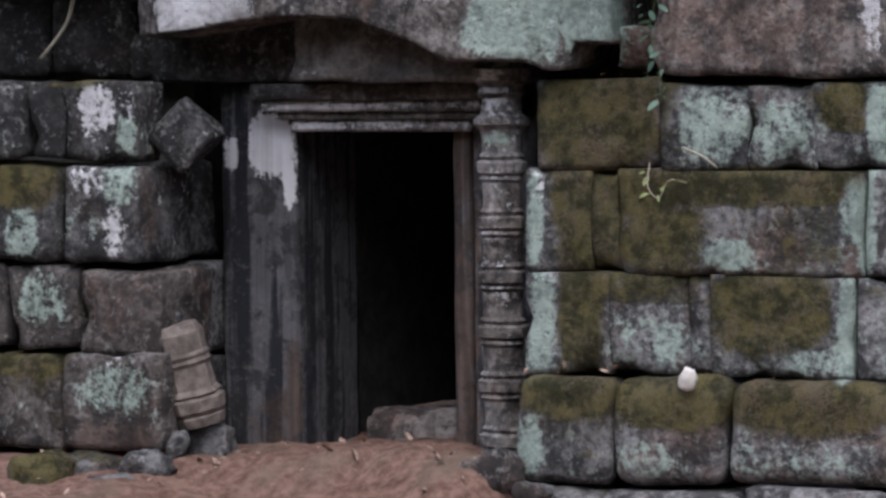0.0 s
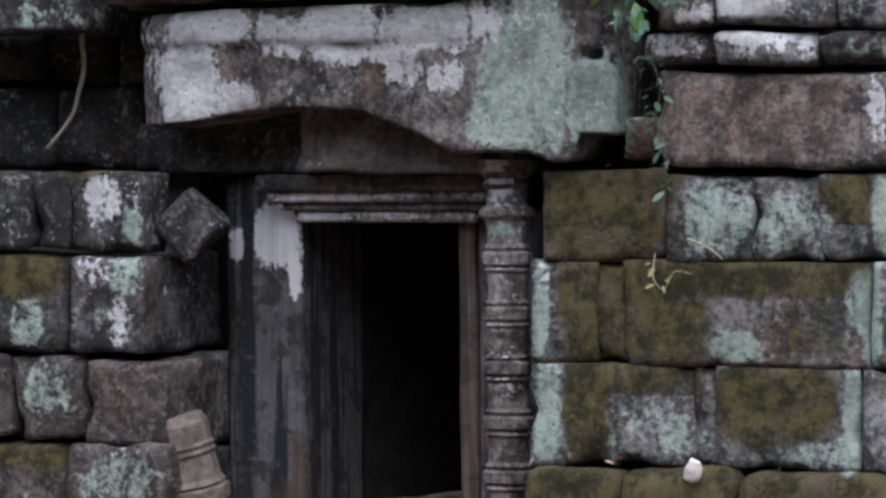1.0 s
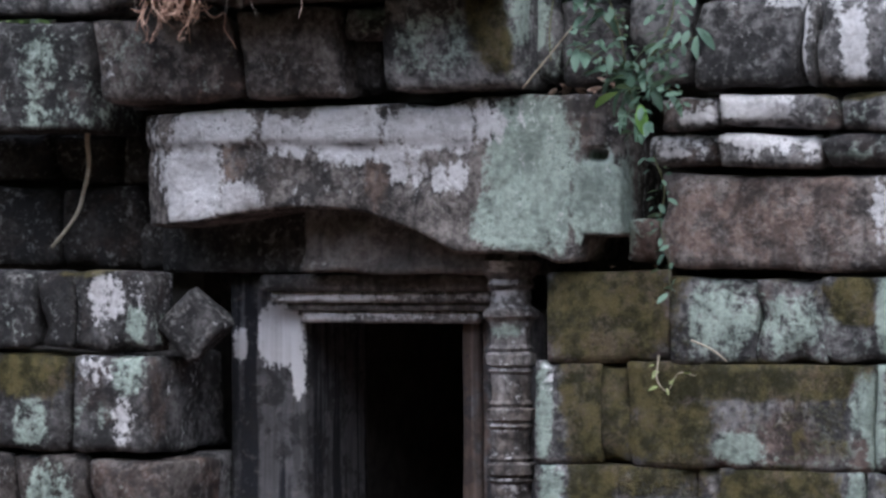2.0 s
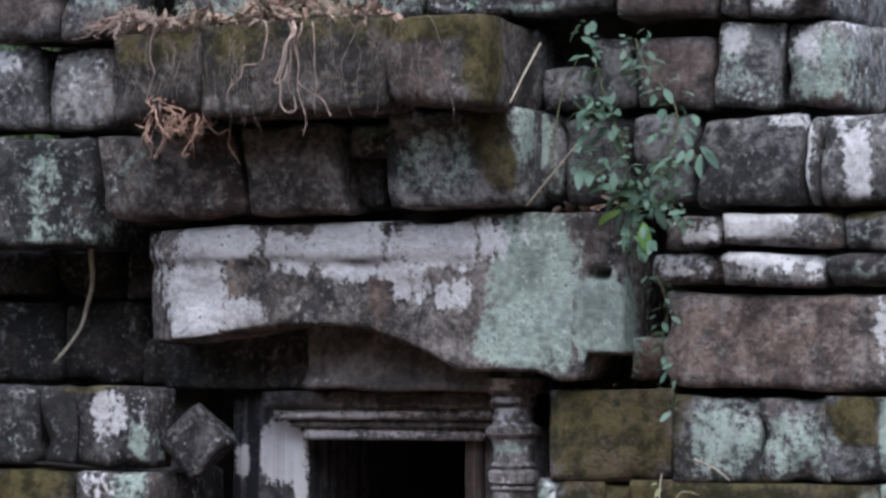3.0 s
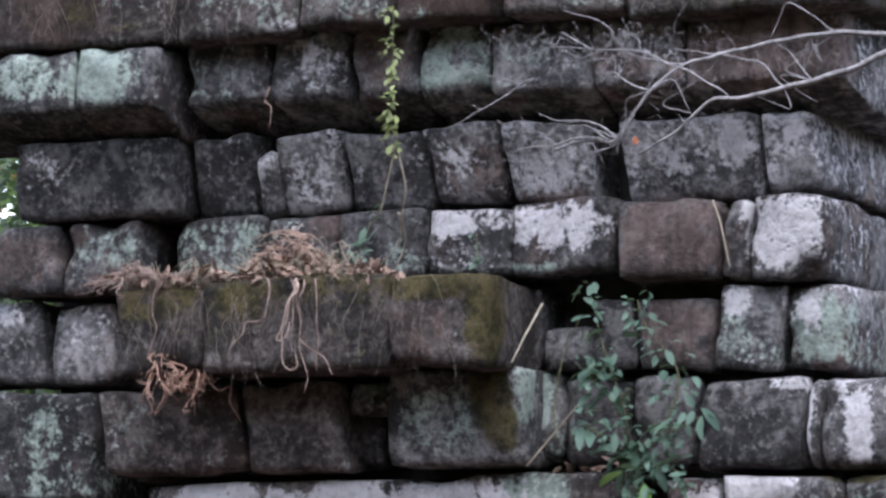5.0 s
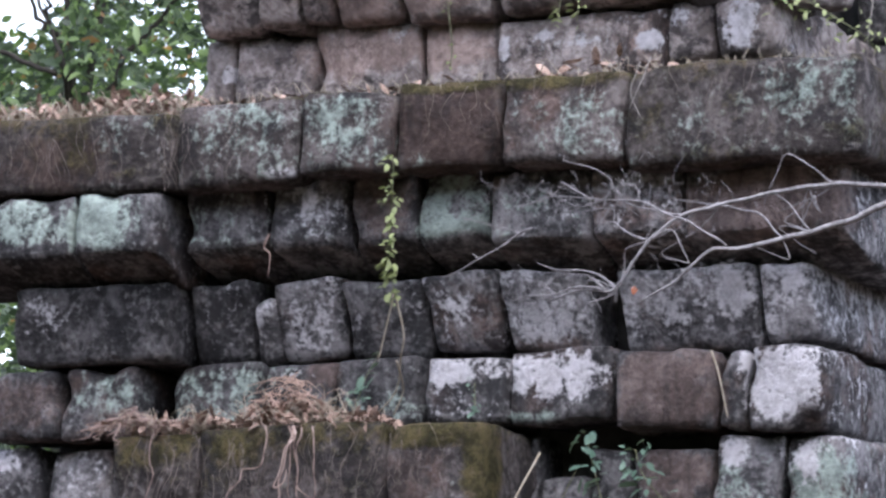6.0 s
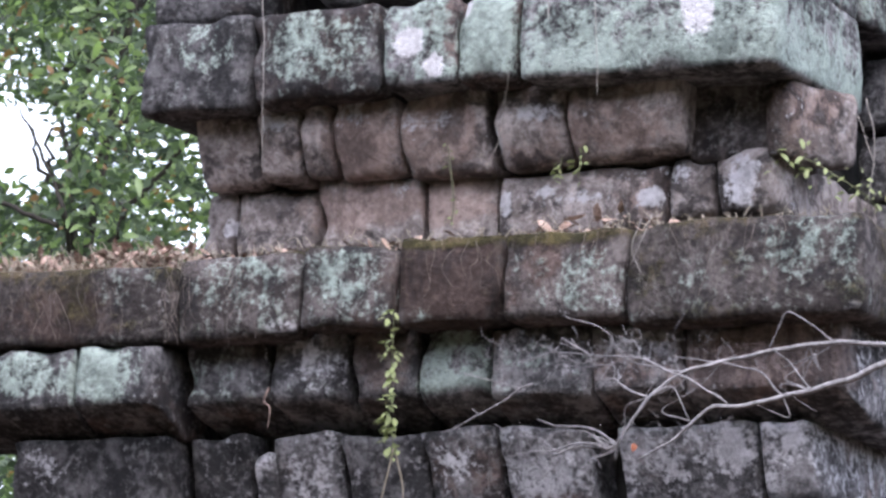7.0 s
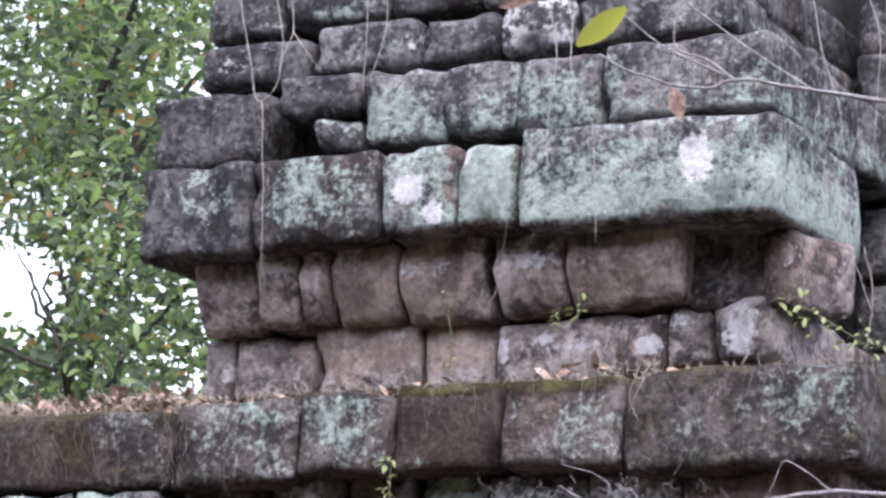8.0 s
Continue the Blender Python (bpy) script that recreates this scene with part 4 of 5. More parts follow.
ROOT = plain_material("dry_root", (0.13, 0.09, 0.078), (0.42, 0.31, 0.27), 18.0, 0.85)
TWIG = plain_material("grey_twig_bark", (0.15, 0.14, 0.142), (0.36, 0.34, 0.35), 25.0, 0.85)
HAIR = plain_material("hair_root", (0.10, 0.08, 0.07), (0.27, 0.225, 0.20), 18.0, 0.85)
STRAW = plain_material("straw", (0.32, 0.27, 0.2), (0.5, 0.44, 0.36), 20.0, 0.8)
THREAD = plain_material("aerial_root", (0.2, 0.18, 0.165), (0.4, 0.37, 0.34), 20.0, 0.8)
STEM = plain_material("green_stem", (0.08, 0.09, 0.045), (0.2, 0.2, 0.12), 18.0, 0.7)


def smooth_path(pts, n=6):
    pts = [Vector(q) for q in pts]
    ext = [pts[0] * 2 - pts[1]] + pts + [pts[-1] * 2 - pts[-2]]
    out = []
    for i in range(1, len(ext) - 2):
        a, b, c, d = ext[i - 1:i + 3]
        for k in range(n):
            t = k / n
            out.append(0.5 * (2 * b + (c - a) * t + (2 * a - 5 * b + 4 * c - d) * t * t + (3 * b - a - 3 * c + d) * t ** 3))
    return out + [pts[-1]]


def tube_data(pts, r0, r1, sides=5, n=6, wobble=0.0):
    path = smooth_path(pts, n)
    if wobble:
        path = [q + wobble * noise.noise_vector(q * 6.0) for q in path]
    verts, faces, m = [], [], len(path)
    for i, q in enumerate(path):
        way = (path[min(i + 1, m - 1)] - path[max(i - 1, 0)]).normalized()
        side = way.cross(Vector((0.31, 0.87, 0.12))).normalized()
        up = way.cross(side)
        r = r0 + (r1 - r0) * i / (m - 1)
        verts += [tuple(q + r * (math.cos(2 * math.pi * k / sides) * side + math.sin(2 * math.pi * k / sides) * up)) for k in range(sides)]
    for i in range(m - 1):
        for k in range(sides):
            j = (k + 1) % sides
            faces.append((i * sides + k, i * sides + j, (i + 1) * sides + j, (i + 1) * sides + k))
    faces += [tuple(reversed(range(sides))), tuple(range((m - 1) * sides, m * sides))]
    return verts, faces


def tube(name, pts, r0, r1, mat, parent=None, label="", sides=5, wobble=0.0):
    return link_mesh(name, *tube_data(pts, r0, r1, sides, 6, wobble), mat, parent, label)


def leaf_data(length, width, droop, fold=0.25, n=5):
    """A pointed leaf along +y, creased along its middle."""
    verts, faces = [], []
    for i in range(n + 1):
        t = i / n
        w = width * 0.5 * math.sin(math.pi * min(1, t * 0.92 + 0.04)) ** 0.8
        z = -droop * length * t * t
        verts += [(-w, t * length, z + fold * w), (0, t * length, z), (w, t * length, z + fold * w)]
    for i in range(n):
        a = 3 * i
        faces += [(a, a + 1, a + 4, a + 3), (a + 1, a + 2, a + 5, a + 4)]
    return verts, faces


def leaf_mesh(name, length, width, droop, mat):
    me = bpy.data.meshes.new(name)
    v, f = leaf_data(length, width, droop)
    me.from_pydata(v, [], f)
    me.materials.append(mat)
    me.shade_smooth()
    return me


def leaves_on(parent, meshes, spots, rng, spread=0.06):
    for q in spots:
        ob = new("leaf", rng.choice(meshes))
        ob.parent = parent
        at = Vector(q) + Vector((rng.uniform(-1, 1), rng.uniform(-1, 0.3), rng.uniform(-1, 1))) * spread
        turn = Euler((radians(rng.uniform(-60, 15)), radians(rng.uniform(-40, 40)), radians(rng.uniform(90, 270))))
        ob.matrix_basis = Matrix.LocRotScale(at, turn, Vector.Fill(3, rng.uniform(0.6, 1.2)))


def climbing_plant():
    rng = random.Random(4)
    plant = tagged(new("climbing_plant"), "leafy green plant rooted in the wall above the lintel", "plant")
    meshes = [leaf_mesh("leaf", 0.13, 0.05, 0.35, VINE_LEAF), leaf_mesh("leaf", 0.085, 0.042, 0.15, VINE_LEAF), leaf_mesh("leaf", 0.055, 0.032, 0.2, VINE_LEAF)]
    stems = [
        [(1.82, -0.1, 3.06), (1.81, -0.22, 3.35), (1.69, -0.2, 3.65), (1.58, -0.15, 3.98)],
        [(1.82, -0.1, 3.06), (2.07, -0.22, 3.28), (2.11, -0.2, 3.52), (1.93, -0.2, 3.76), (1.86, -0.15, 3.90)],
        [(1.82, -0.1, 3.06), (1.74, -0.3, 3.18), (1.63, -0.35, 3.24)],
        [(1.82, -0.1, 3.06), (2.10, -0.3, 3.19), (2.31, -0.35, 3.27)],
        [(1.79, -0.1, 3.09), (1.92, -0.25, 2.93), (2.01, -0.3, 2.81)],
        [(1.79, -0.1, 3.09), (2.08, -0.25, 3.02), (2.18, -0.3, 2.98)],
        [(1.80, -0.2, 3.29), (1.66, -0.25, 3.49), (1.66, -0.28, 3.57)],
    ]
    for k, pts in enumerate(stems):
        tube("stem", pts, 0.007, 0.003, STEM, plant)
        path = smooth_path(pts, 7)
        leaves_on(plant, meshes if k > 1 else meshes[1:], [q for q in path for _ in range(3)], rng, 0.08 if k else 0.06)
    tube("stem", [(1.23, -0.15, 3.04), (1.45, -0.2, 3.25), (1.66, -0.25, 3.45)], 0.006, 0.005, STRAW, plant)
    for at, turn in (((1.72, -0.3, 2.92), (40, -10, 250)), ((1.98, -0.32, 2.93), (-70, 10, 190))):
        fresh = new("leaf", leaf_mesh("leaf", 0.16, 0.07, 0.2, FRESH_LEAF))
        fresh.parent = plant
        fresh.matrix_basis = pose(*at, *turn)
        tagged(fresh, "fresh bright green leaf")
    tube("stem", [(1.38, -0.12, 3.18), (1.39, -0.15, 3.36), (1.44, -0.15, 3.63), (1.54, -0.15, 3.83)], 0.005, 0.003, STEM, plant)


climbing_plant()


def hanging_vine(label, pts, mat, count, size, stem_mat=None, r=0.004, seed=1, spread=0.03):
    rng = random.Random(seed)
    vine = tagged(new("hanging_vine"), label, "vine")
    tube("stem", pts, r, r * 0.6, stem_mat or STEM, vine)
    meshes = [leaf_mesh("leaf", size, size * 0.45, 0.2, mat), leaf_mesh("leaf", size * 0.7, size * 0.4, 0.3, mat)]
    path = smooth_path(pts, 8)
    leaves_on(vine, meshes, [rng.choice(path) for _ in range(count)], rng, spread)
    return vine


hanging_vine("thin green vine trailing down the wall", [(1.96, -0.1, 2.67), (2.01, -0.08, 2.50), (1.97, -0.05, 2.32), (2.00, -0.02, 2.18), (2.00, 0.02, 1.94)], VINE_LEAF, 34, 0.07, seed=2, spread=0.045)
pale = hanging_vine("pale yellow-green vine hanging over dark blocks", [(0.64, -0.6, 5.44), (0.62, -0.58, 5.11), (0.62, -0.58, 4.87), (0.66, -0.58, 4.69)], PALE_LEAF, 90, 0.06, seed=3, spread=0.04)
for pts in ([(0.65, -0.58, 4.72), (0.59, -0.55, 4.54), (0.52, -0.5, 4.37)], [(0.66, -0.58, 4.70), (0.68, -0.52, 4.51), (0.63, -0.45, 4.40), (0.53, -0.3, 4.24), (0.37, -0.2, 4.13)], [(0.63, -0.5, 4.37), (0.57, -0.3, 4.24), (0.49, -0.25, 4.11)]):
    tube("stem", pts, 0.006, 0.004, STRAW, pale)
hanging_vine("small green weed on the block ledge", [(0.31, -0.35, 4.13), (0.33, -0.3, 4.29), (0.42, -0.3, 4.44)], VINE_LEAF, 20, 0.07, seed=5, spread=0.05)
hanging_vine("small green weed growing in a joint", [(1.00, -0.3, 4.11), (0.97, -0.25, 4.27)], VINE_LEAF, 12, 0.06, seed=6, spread=0.04)
hanging_vine("pale sprig with small leaves on moss", [(1.94, 0, 1.63), (1.95, -0.05, 1.51), (2.01, -0.05, 1.45), (2.07, -0.05, 1.54), (2.17, -0.05, 1.53)], PALE_LEAF, 9, 0.06, STRAW, seed=7)
hanging_vine("pale weed at the foot of the upper tier", [(1.21, 0.2, 6.30), (1.23, 0.2, 6.41)], PALE_LEAF, 9, 0.05, seed=8)
hanging_vine("pale weed at the foot of the upper tier", [(1.33, 0.2, 6.29), (1.35, 0.2, 6.46)], PALE_LEAF, 10, 0.05, seed=9)
hanging_vine("leggy pale weed on the ledge", [(0.61, 0.1, 6.05), (0.62, 0.1, 6.20), (0.55, 0.15, 6.52)], PALE_LEAF, 12, 0.045, seed=10)
hanging_vine("yellow-green weeds at the broken corner", [(2.43, 0.5, 6.33), (2.53, 0.5, 6.37), (2.73, 0.5, 6.25), (2.92, 0.4, 6.12), (2.99, 0.4, 6.03)], PALE_LEAF, 60, 0.06, seed=11, spread=0.1)


def root_tangle(name, label, centre, wide, high, count, seed, deep=0.12, thick=1.0, mat=None, sag=1.0, swing=0.11, wobble=0.05):
    rng = random.Random(seed)
    ob = tagged(new(name), label, "roots")
    c = Vector(centre)
    for k in range(count):
        x = max(-1.6 * wide, min(1.6 * wide, rng.gauss(0, wide * 0.6)))
        pts = [c + Vector((x, rng.uniform(-deep, 0.05), rng.uniform(0.2, 1.0) * high * math.exp(-(x / wide) ** 2)))]
        for j in range(rng.randint(3, 5)):
            pts.append(pts[-1] + Vector((rng.uniform(-swing, swing), rng.uniform(-0.04, 0.04), -rng.uniform(-0.03, 0.12) * sag * high / 0.2)))
        tube("root", pts, rng.uniform(0.0025, 0.0062) * thick, 0.0018 * thick, mat or ROOT, ob, wobble=wobble)


root_tangle("root_clump", "tangle of curly orange-brown dry roots on the wall", (-0.71, -0.48, 3.53), 0.10, 0.19, 85, 1, 0.1, 1.15, plain_material("orange_root", (0.24, 0.135, 0.10), (0.52, 0.34, 0.27), 18.0, 0.85), 0.75, 0.06, 0.09)
root_tangle("root_clump", "tuft of dry red-brown roots on top of the ledge", (-0.02, -0.45, 4.13), 0.16, 0.19, 48, 5, 0.16, 0.62, plain_material("pale_dry_root", (0.26, 0.165, 0.13), (0.60, 0.43, 0.35), 18.0, 0.85), 0.45)
root_tangle("root_clump", "mat of dry roots on the end of the ledge", (-0.91, -0.5, 4.05), 0.24, 0.09, 80, 6, 0.12, sag=0.6)
for label, runs in (
    ("pale twisted roots hanging in loops down a ledge block", (
        ([(0.11, -0.66, 4.04), (0.13, -0.7, 3.93), (0.07, -0.7, 3.87), (0.02, -0.7, 3.79), (0.00, -0.7, 3.72), (0.06, -0.7, 3.75), (0.08, -0.7, 3.80)], 0.0062),
        ([(0.10, -0.66, 4.03), (0.09, -0.68, 3.90), (0.01, -0.68, 3.77), (0.02, -0.68, 3.69), (0.04, -0.68, 3.61), (0.08, -0.68, 3.55), (0.13, -0.68, 3.56), (0.14, -0.68, 3.61)], 0.006),
        ([(0.07, -0.66, 4.02), (0.12, -0.69, 3.88), (0.09, -0.69, 3.74), (0.13, -0.69, 3.62)], 0.0045))),
    ("short curled red-brown root on a block", (
        ([(-0.08, -0.66, 4.03), (-0.08, -0.68, 3.84), (-0.16, -0.68, 3.80), (-0.19, -0.68, 3.74), (-0.25, -0.68, 3.68), (-0.27, -0.68, 3.61)], 0.005),)),
    ("thin roots hanging below a ledge block", (
        ([(0.16, -0.66, 4.03), (0.14, -0.67, 3.85), (0.15, -0.67, 3.69), (0.22, -0.67, 3.62), (0.31, -0.67, 3.56), (0.35, -0.67, 3.50)], 0.005),
        ([(0.22, -0.66, 4.02), (0.25, -0.67, 3.75), (0.24, -0.67, 3.50)], 0.004),
        ([(0.11, -0.66, 4.02), (0.14, -0.67, 3.77), (0.17, -0.67, 3.56), (0.17, -0.67, 3.40)], 0.005),
        ([(-0.76, -0.66, 4.05), (-0.75, -0.68, 3.82), (-0.76, -0.68, 3.63)], 0.004))),
):
    hung_roots = tagged(new("hanging_roots"), label, "roots")
    for pts, r in runs:
        tube("root", pts, r, r * 0.55, ROOT if r < 0.006 else PALE_ROOT, hung_roots, wobble=0.055)


def fine_roots(label, count, x0, x1, y, z0, z1, seed):
    """Hair roots that hang over the face of a ledge."""
    rng = random.Random(seed)
    verts, faces = [], []
    for k in range(count):
        pts = [Vector((rng.uniform(x0, x1), y, rng.uniform(z0, z1)))]
        for j in range(3):
            pts.append(pts[-1] + Vector((rng.uniform(-0.05, 0.05), rng.uniform(-0.01, 0.008), -rng.uniform(0.04, 0.13))))
        v, f = tube_data(pts, 0.0018, 0.001, 3, 4, 0.03)
        b = len(verts)
        verts += v
        faces += [tuple(i + b for i in q) for q in f]
    tagged(link_mesh("fine_roots", verts, faces, HAIR), label, "roots", kind="stuff")


fine_roots("fine dry hair roots over the ledge blocks", 75, -1.05, 1.0, -0.645, 3.75, 4.03, 12)
fine_roots("fine dry hair roots over the mossy top ledge", 75, -2.6, -0.1, -0.60, 5.6, 5.84, 13)
fine_roots("fine dry hair roots over the mossy top ledge", 28, 0.6, 3.0, -0.60, 5.65, 5.86, 14)


def litter(name, label, areas, seed, mat=DEAD):
    """Curled dead leaves and bits: areas are (x0, x1, y0, y1, z, count, size)."""
    rng = random.Random(seed)
    verts, faces = [], []
    for x0, x1, y0, y1, z, count, size in areas:
        for k in range(count):
            s = size * rng.uniform(0.5, 1.3)
            v, f = leaf_data(s, s * rng.uniform(0.3, 0.6), rng.uniform(-0.6, 0.8), rng.uniform(-0.5, 0.9))
            x, y = rng.uniform(x0, x1), rng.uniform(y0, y1)
            m = pose(x, y, (ground_height(x, y) if z is None else z) + rng.uniform(0.0, 0.35) * s, rng.uniform(-50, 50), rng.uniform(-40, 40), rng.uniform(0, 360))
            b = len(verts)
            verts += [tuple(m @ Vector(q)) for q in v]
            faces += [tuple(i + b for i in q) for q in f]
    tagged(link_mesh(name, verts, faces, mat), label, "dead leaves", kind="stuff")


litter("dead_leaves", "curled dead brown leaves lying on the stone ledges", [
    (-1.08, 0.6, -0.62, -0.15, 4.04, 330, 0.06), (-0.6, 0.45, -0.6, -0.2, 4.07, 170, 0.08), (-1.1, -0.5, -0.6, -0.2, 4.07, 120, 0.06), (-0.22, 0.2, -0.5, -0.25, 4.11, 110, 0.09), (-0.12, 0.1, -0.45, -0.3, 4.16, 22, 0.08),
    (-2.6, -0.6, -0.5, 0.4, 5.84, 700, 0.07), (-2.3, -0.9, -0.4, 0.3, 5.90, 380, 0.075), (-1.6, -1.0, -0.2, 0.3, 5.96, 160, 0.075), (-0.7, 2.6, -0.3, 0.35, 5.88, 260, 0.07), (1.3, 1.9, -0.4, 0.2, 5.92, 30, 0.09),
    (1.3, 1.75, -0.05, 0.2, 3.02, 14, 0.09), (1.2, 3.0, -0.04, 0.1, 0.53, 9, 0.05), (1.3, 3.0, 0.09, 0.16, 1.61, 4, 0.045), (1.3, 3.0, 0.1, 0.2, 2.08, 8, 0.05)], 21)
litter("fallen_leaves", "scattered pale dead leaves on the red earth", [(-2.6, 1.2, -1.6, 0.3, None, 110, 0.07)], 22)


def grass_tufts():
    rng = random.Random(31)
    verts, faces = [], []
    for x0, x1, y0, y1, z, count, size in ((-2.6, -0.7, -0.5, -0.2, 5.83, 260, 0.16), (-0.7, 3.1, -0.52, -0.3, 5.86, 160, 0.09), (-1.05, -0.4, -0.58, -0.4, 4.04, 80, 0.14), (-0.3, 0.4, -0.5, -0.2, 4.05, 120, 0.22)):
        for k in range(count):
            at = Vector((rng.uniform(x0, x1), rng.uniform(y0, y1), z - 0.02))
            s = size * rng.uniform(0.4, 1.2)
            end = at + Vector((rng.uniform(-0.7, 0.7) * s, rng.uniform(-0.9, 0.3) * s, s * rng.uniform(0.2, 0.9)))
            tip = end + Vector((rng.uniform(-0.5, 0.5) * s, rng.uniform(-0.6, 0.1) * s, -s * rng.uniform(0.0, 0.7)))
            v, f = tube_data([at, end, tip], 0.0035, 0.0012, 3, 4)
            b = len(verts)
            verts += v
            faces += [tuple(i + b for i in q) for q in f]
    tagged(link_mesh("dry_grass", verts, faces, STRAW), "dry straw-coloured grass along the ledges", "grass", kind="stuff")


grass_tufts()


bare_tree = tagged(new("bare_tree"), "bare grey young tree with fine twigs reaching before the wall", "tree")


def bare_branch(br):
    tube("trunk", [(5.6, -1.3, 0.0), (5.5, -1.2, 2.5), (5.35, -1.1, 4.6), (5.3, -1.0, 6.8), (5.2, -0.9, 8.4)], 0.07, 0.02, TWIG, br, sides=8)
    tube("limb", [(5.4, -1.12, 4.2), (4.9, -1.1, 4.75), (3.84, -1.1, 5.03)], 0.035, 0.02, TWIG, br)
    tube("limb", [(5.35, -1.1, 4.6), (4.8, -1.05, 4.85), (3.80, -1, 5.00)], 0.03, 0.015, TWIG, br)
    tube("limb", [(5.3, -1.0, 6.9), (4.6, -0.9, 7.2), (3.74, -0.8, 7.05)], 0.025, 0.014, TWIG, br)
    tube("limb", [(3.84, -1.1, 5.03), (3.57, -1.1, 4.96), (3.29, -1.1, 4.86), (3.06, -1.1, 4.81), (2.76, -1.1, 4.78), (2.64, -1.1, 4.75), (2.43, -1.1, 4.60), (2.28, -1.1, 4.53)], 0.02, 0.005, TWIG, br, wobble=0.02)
    tube("limb", [(3.80, -1, 5.00), (3.51, -1, 5.07), (3.28, -1, 5.09), (2.99, -1, 5.07), (2.72, -1, 5.02), (2.50, -1.05, 4.97), (2.34, -1.1, 4.84), (2.17, -1.1, 4.63), (1.95, -1.05, 4.61), (1.77, -1, 4.59)], 0.015, 0.005, TWIG, br, wobble=0.02)
    rng = random.Random(9)
    twigs = [
        [(2.74, -1.1, 4.79), (2.55, -1.1, 4.92), (2.27, -1.05, 5.04), (1.95, -1, 5.10), (1.64, -0.95, 5.12)],
        [(2.50, -1.05, 4.97), (2.23, -1, 5.03), (2.09, -1, 5.15)], [(2.34, -1.1, 4.84), (2.46, -1.1, 4.89), (2.57, -1.1, 4.72)],
        [(3.06, -1.1, 4.81), (2.89, -1.05, 4.95), (2.66, -1, 5.02), (2.41, -1, 5.06)], [(3.20, -1.1, 4.84), (3.09, -1.1, 4.98), (3.00, -1.1, 5.04)],
        [(1.95, -1, 5.10), (1.82, -1, 5.18)], [(2.17, -1.1, 4.63), (1.98, -1.05, 4.70), (1.67, -1, 4.78)], [(2.06, -1.1, 4.62), (1.77, -1, 4.62), (1.51, -1, 4.58)],
        [(2.17, -1.1, 4.63), (2.12, -1.1, 4.59), (2.00, -1.1, 4.54)], [(1.64, -1, 4.97), (1.53, -1, 4.92), (1.38, -1, 4.80), (1.33, -1, 4.82)],
        [(2.34, -1.1, 4.84), (2.08, -1, 4.96), (2.01, -1, 4.90)], [(3.19, -1, 5.05), (3.21, -1, 4.96)], [(3.28, -1, 5.09), (3.16, -1, 5.17)]]
    for pts in twigs:
        tube("twig", pts, 0.006, 0.0025, TWIG, br, sides=4, wobble=0.03)
        for k in range(2):
            a = Vector(pts[rng.randrange(len(pts))])
            tube("twig", [a, a + Vector((rng.uniform(-0.2, 0.05), 0.02, rng.uniform(-0.1, 0.12))), a + Vector((rng.uniform(-0.35, 0.05), 0.03, rng.uniform(-0.18, 0.18)))], 0.004, 0.002, TWIG, br, sides=4, wobble=0.03)


def fine_twigs(br):
    """Hair-thin dead twiglets that cloud the ends of the branches."""
    rng = random.Random(61)
    verts, faces = [], []
    for c, count, wide, high in (((1.61, -1, 5.11), 34, 0.16, 0.1), ((2.11, -1, 5.09), 40, 0.2, 0.12), ((2.48, -1, 5.04), 26, 0.16, 0.12), ((1.90, -1, 4.61), 44, 0.2, 0.1), ((1.71, -1, 4.59), 30, 0.14, 0.12), ((2.45, -1.05, 4.69), 18, 0.14, 0.1)):
        for k in range(count):
            a = Vector(c) + Vector((rng.gauss(0, wide), rng.uniform(-0.05, 0.1), rng.gauss(0, high) * 0.6))
            way = Vector((rng.uniform(-1.0, 0.4), rng.uniform(-0.3, 0.3), rng.uniform(-0.8, 0.8))) * rng.uniform(0.06, 0.2)
            bend = Vector((rng.uniform(-0.04, 0.04), 0.0, rng.uniform(-0.05, 0.05)))
            v, f = tube_data([a, a + way * 0.5 + bend, a + way], 0.0021, 0.001, 3, 4)
            b = len(verts)
            verts += v
            faces += [tuple(i + b for i in q) for q in f]
    ob = link_mesh("fine_twigs", verts, faces, TWIG, br)
    tagged(ob, kind="stuff")
    leaf = leaf_mesh("withered_leaf", 0.06, 0.035, 0.3, plain_material("orange_dead_leaf", (0.16, 0.055, 0.03), (0.27, 0.10, 0.055), 30.0))
    hung = new("withered_leaf", leaf)
    hung.parent = br
    hung.matrix_world = Matrix.Translation((2.21, -1, 4.59)) @ pose(0, 0, 0, 70, 20, 30)
    tagged(hung, "orange withered leaf")


bare_branch(bare_tree)
fine_twigs(bare_tree)


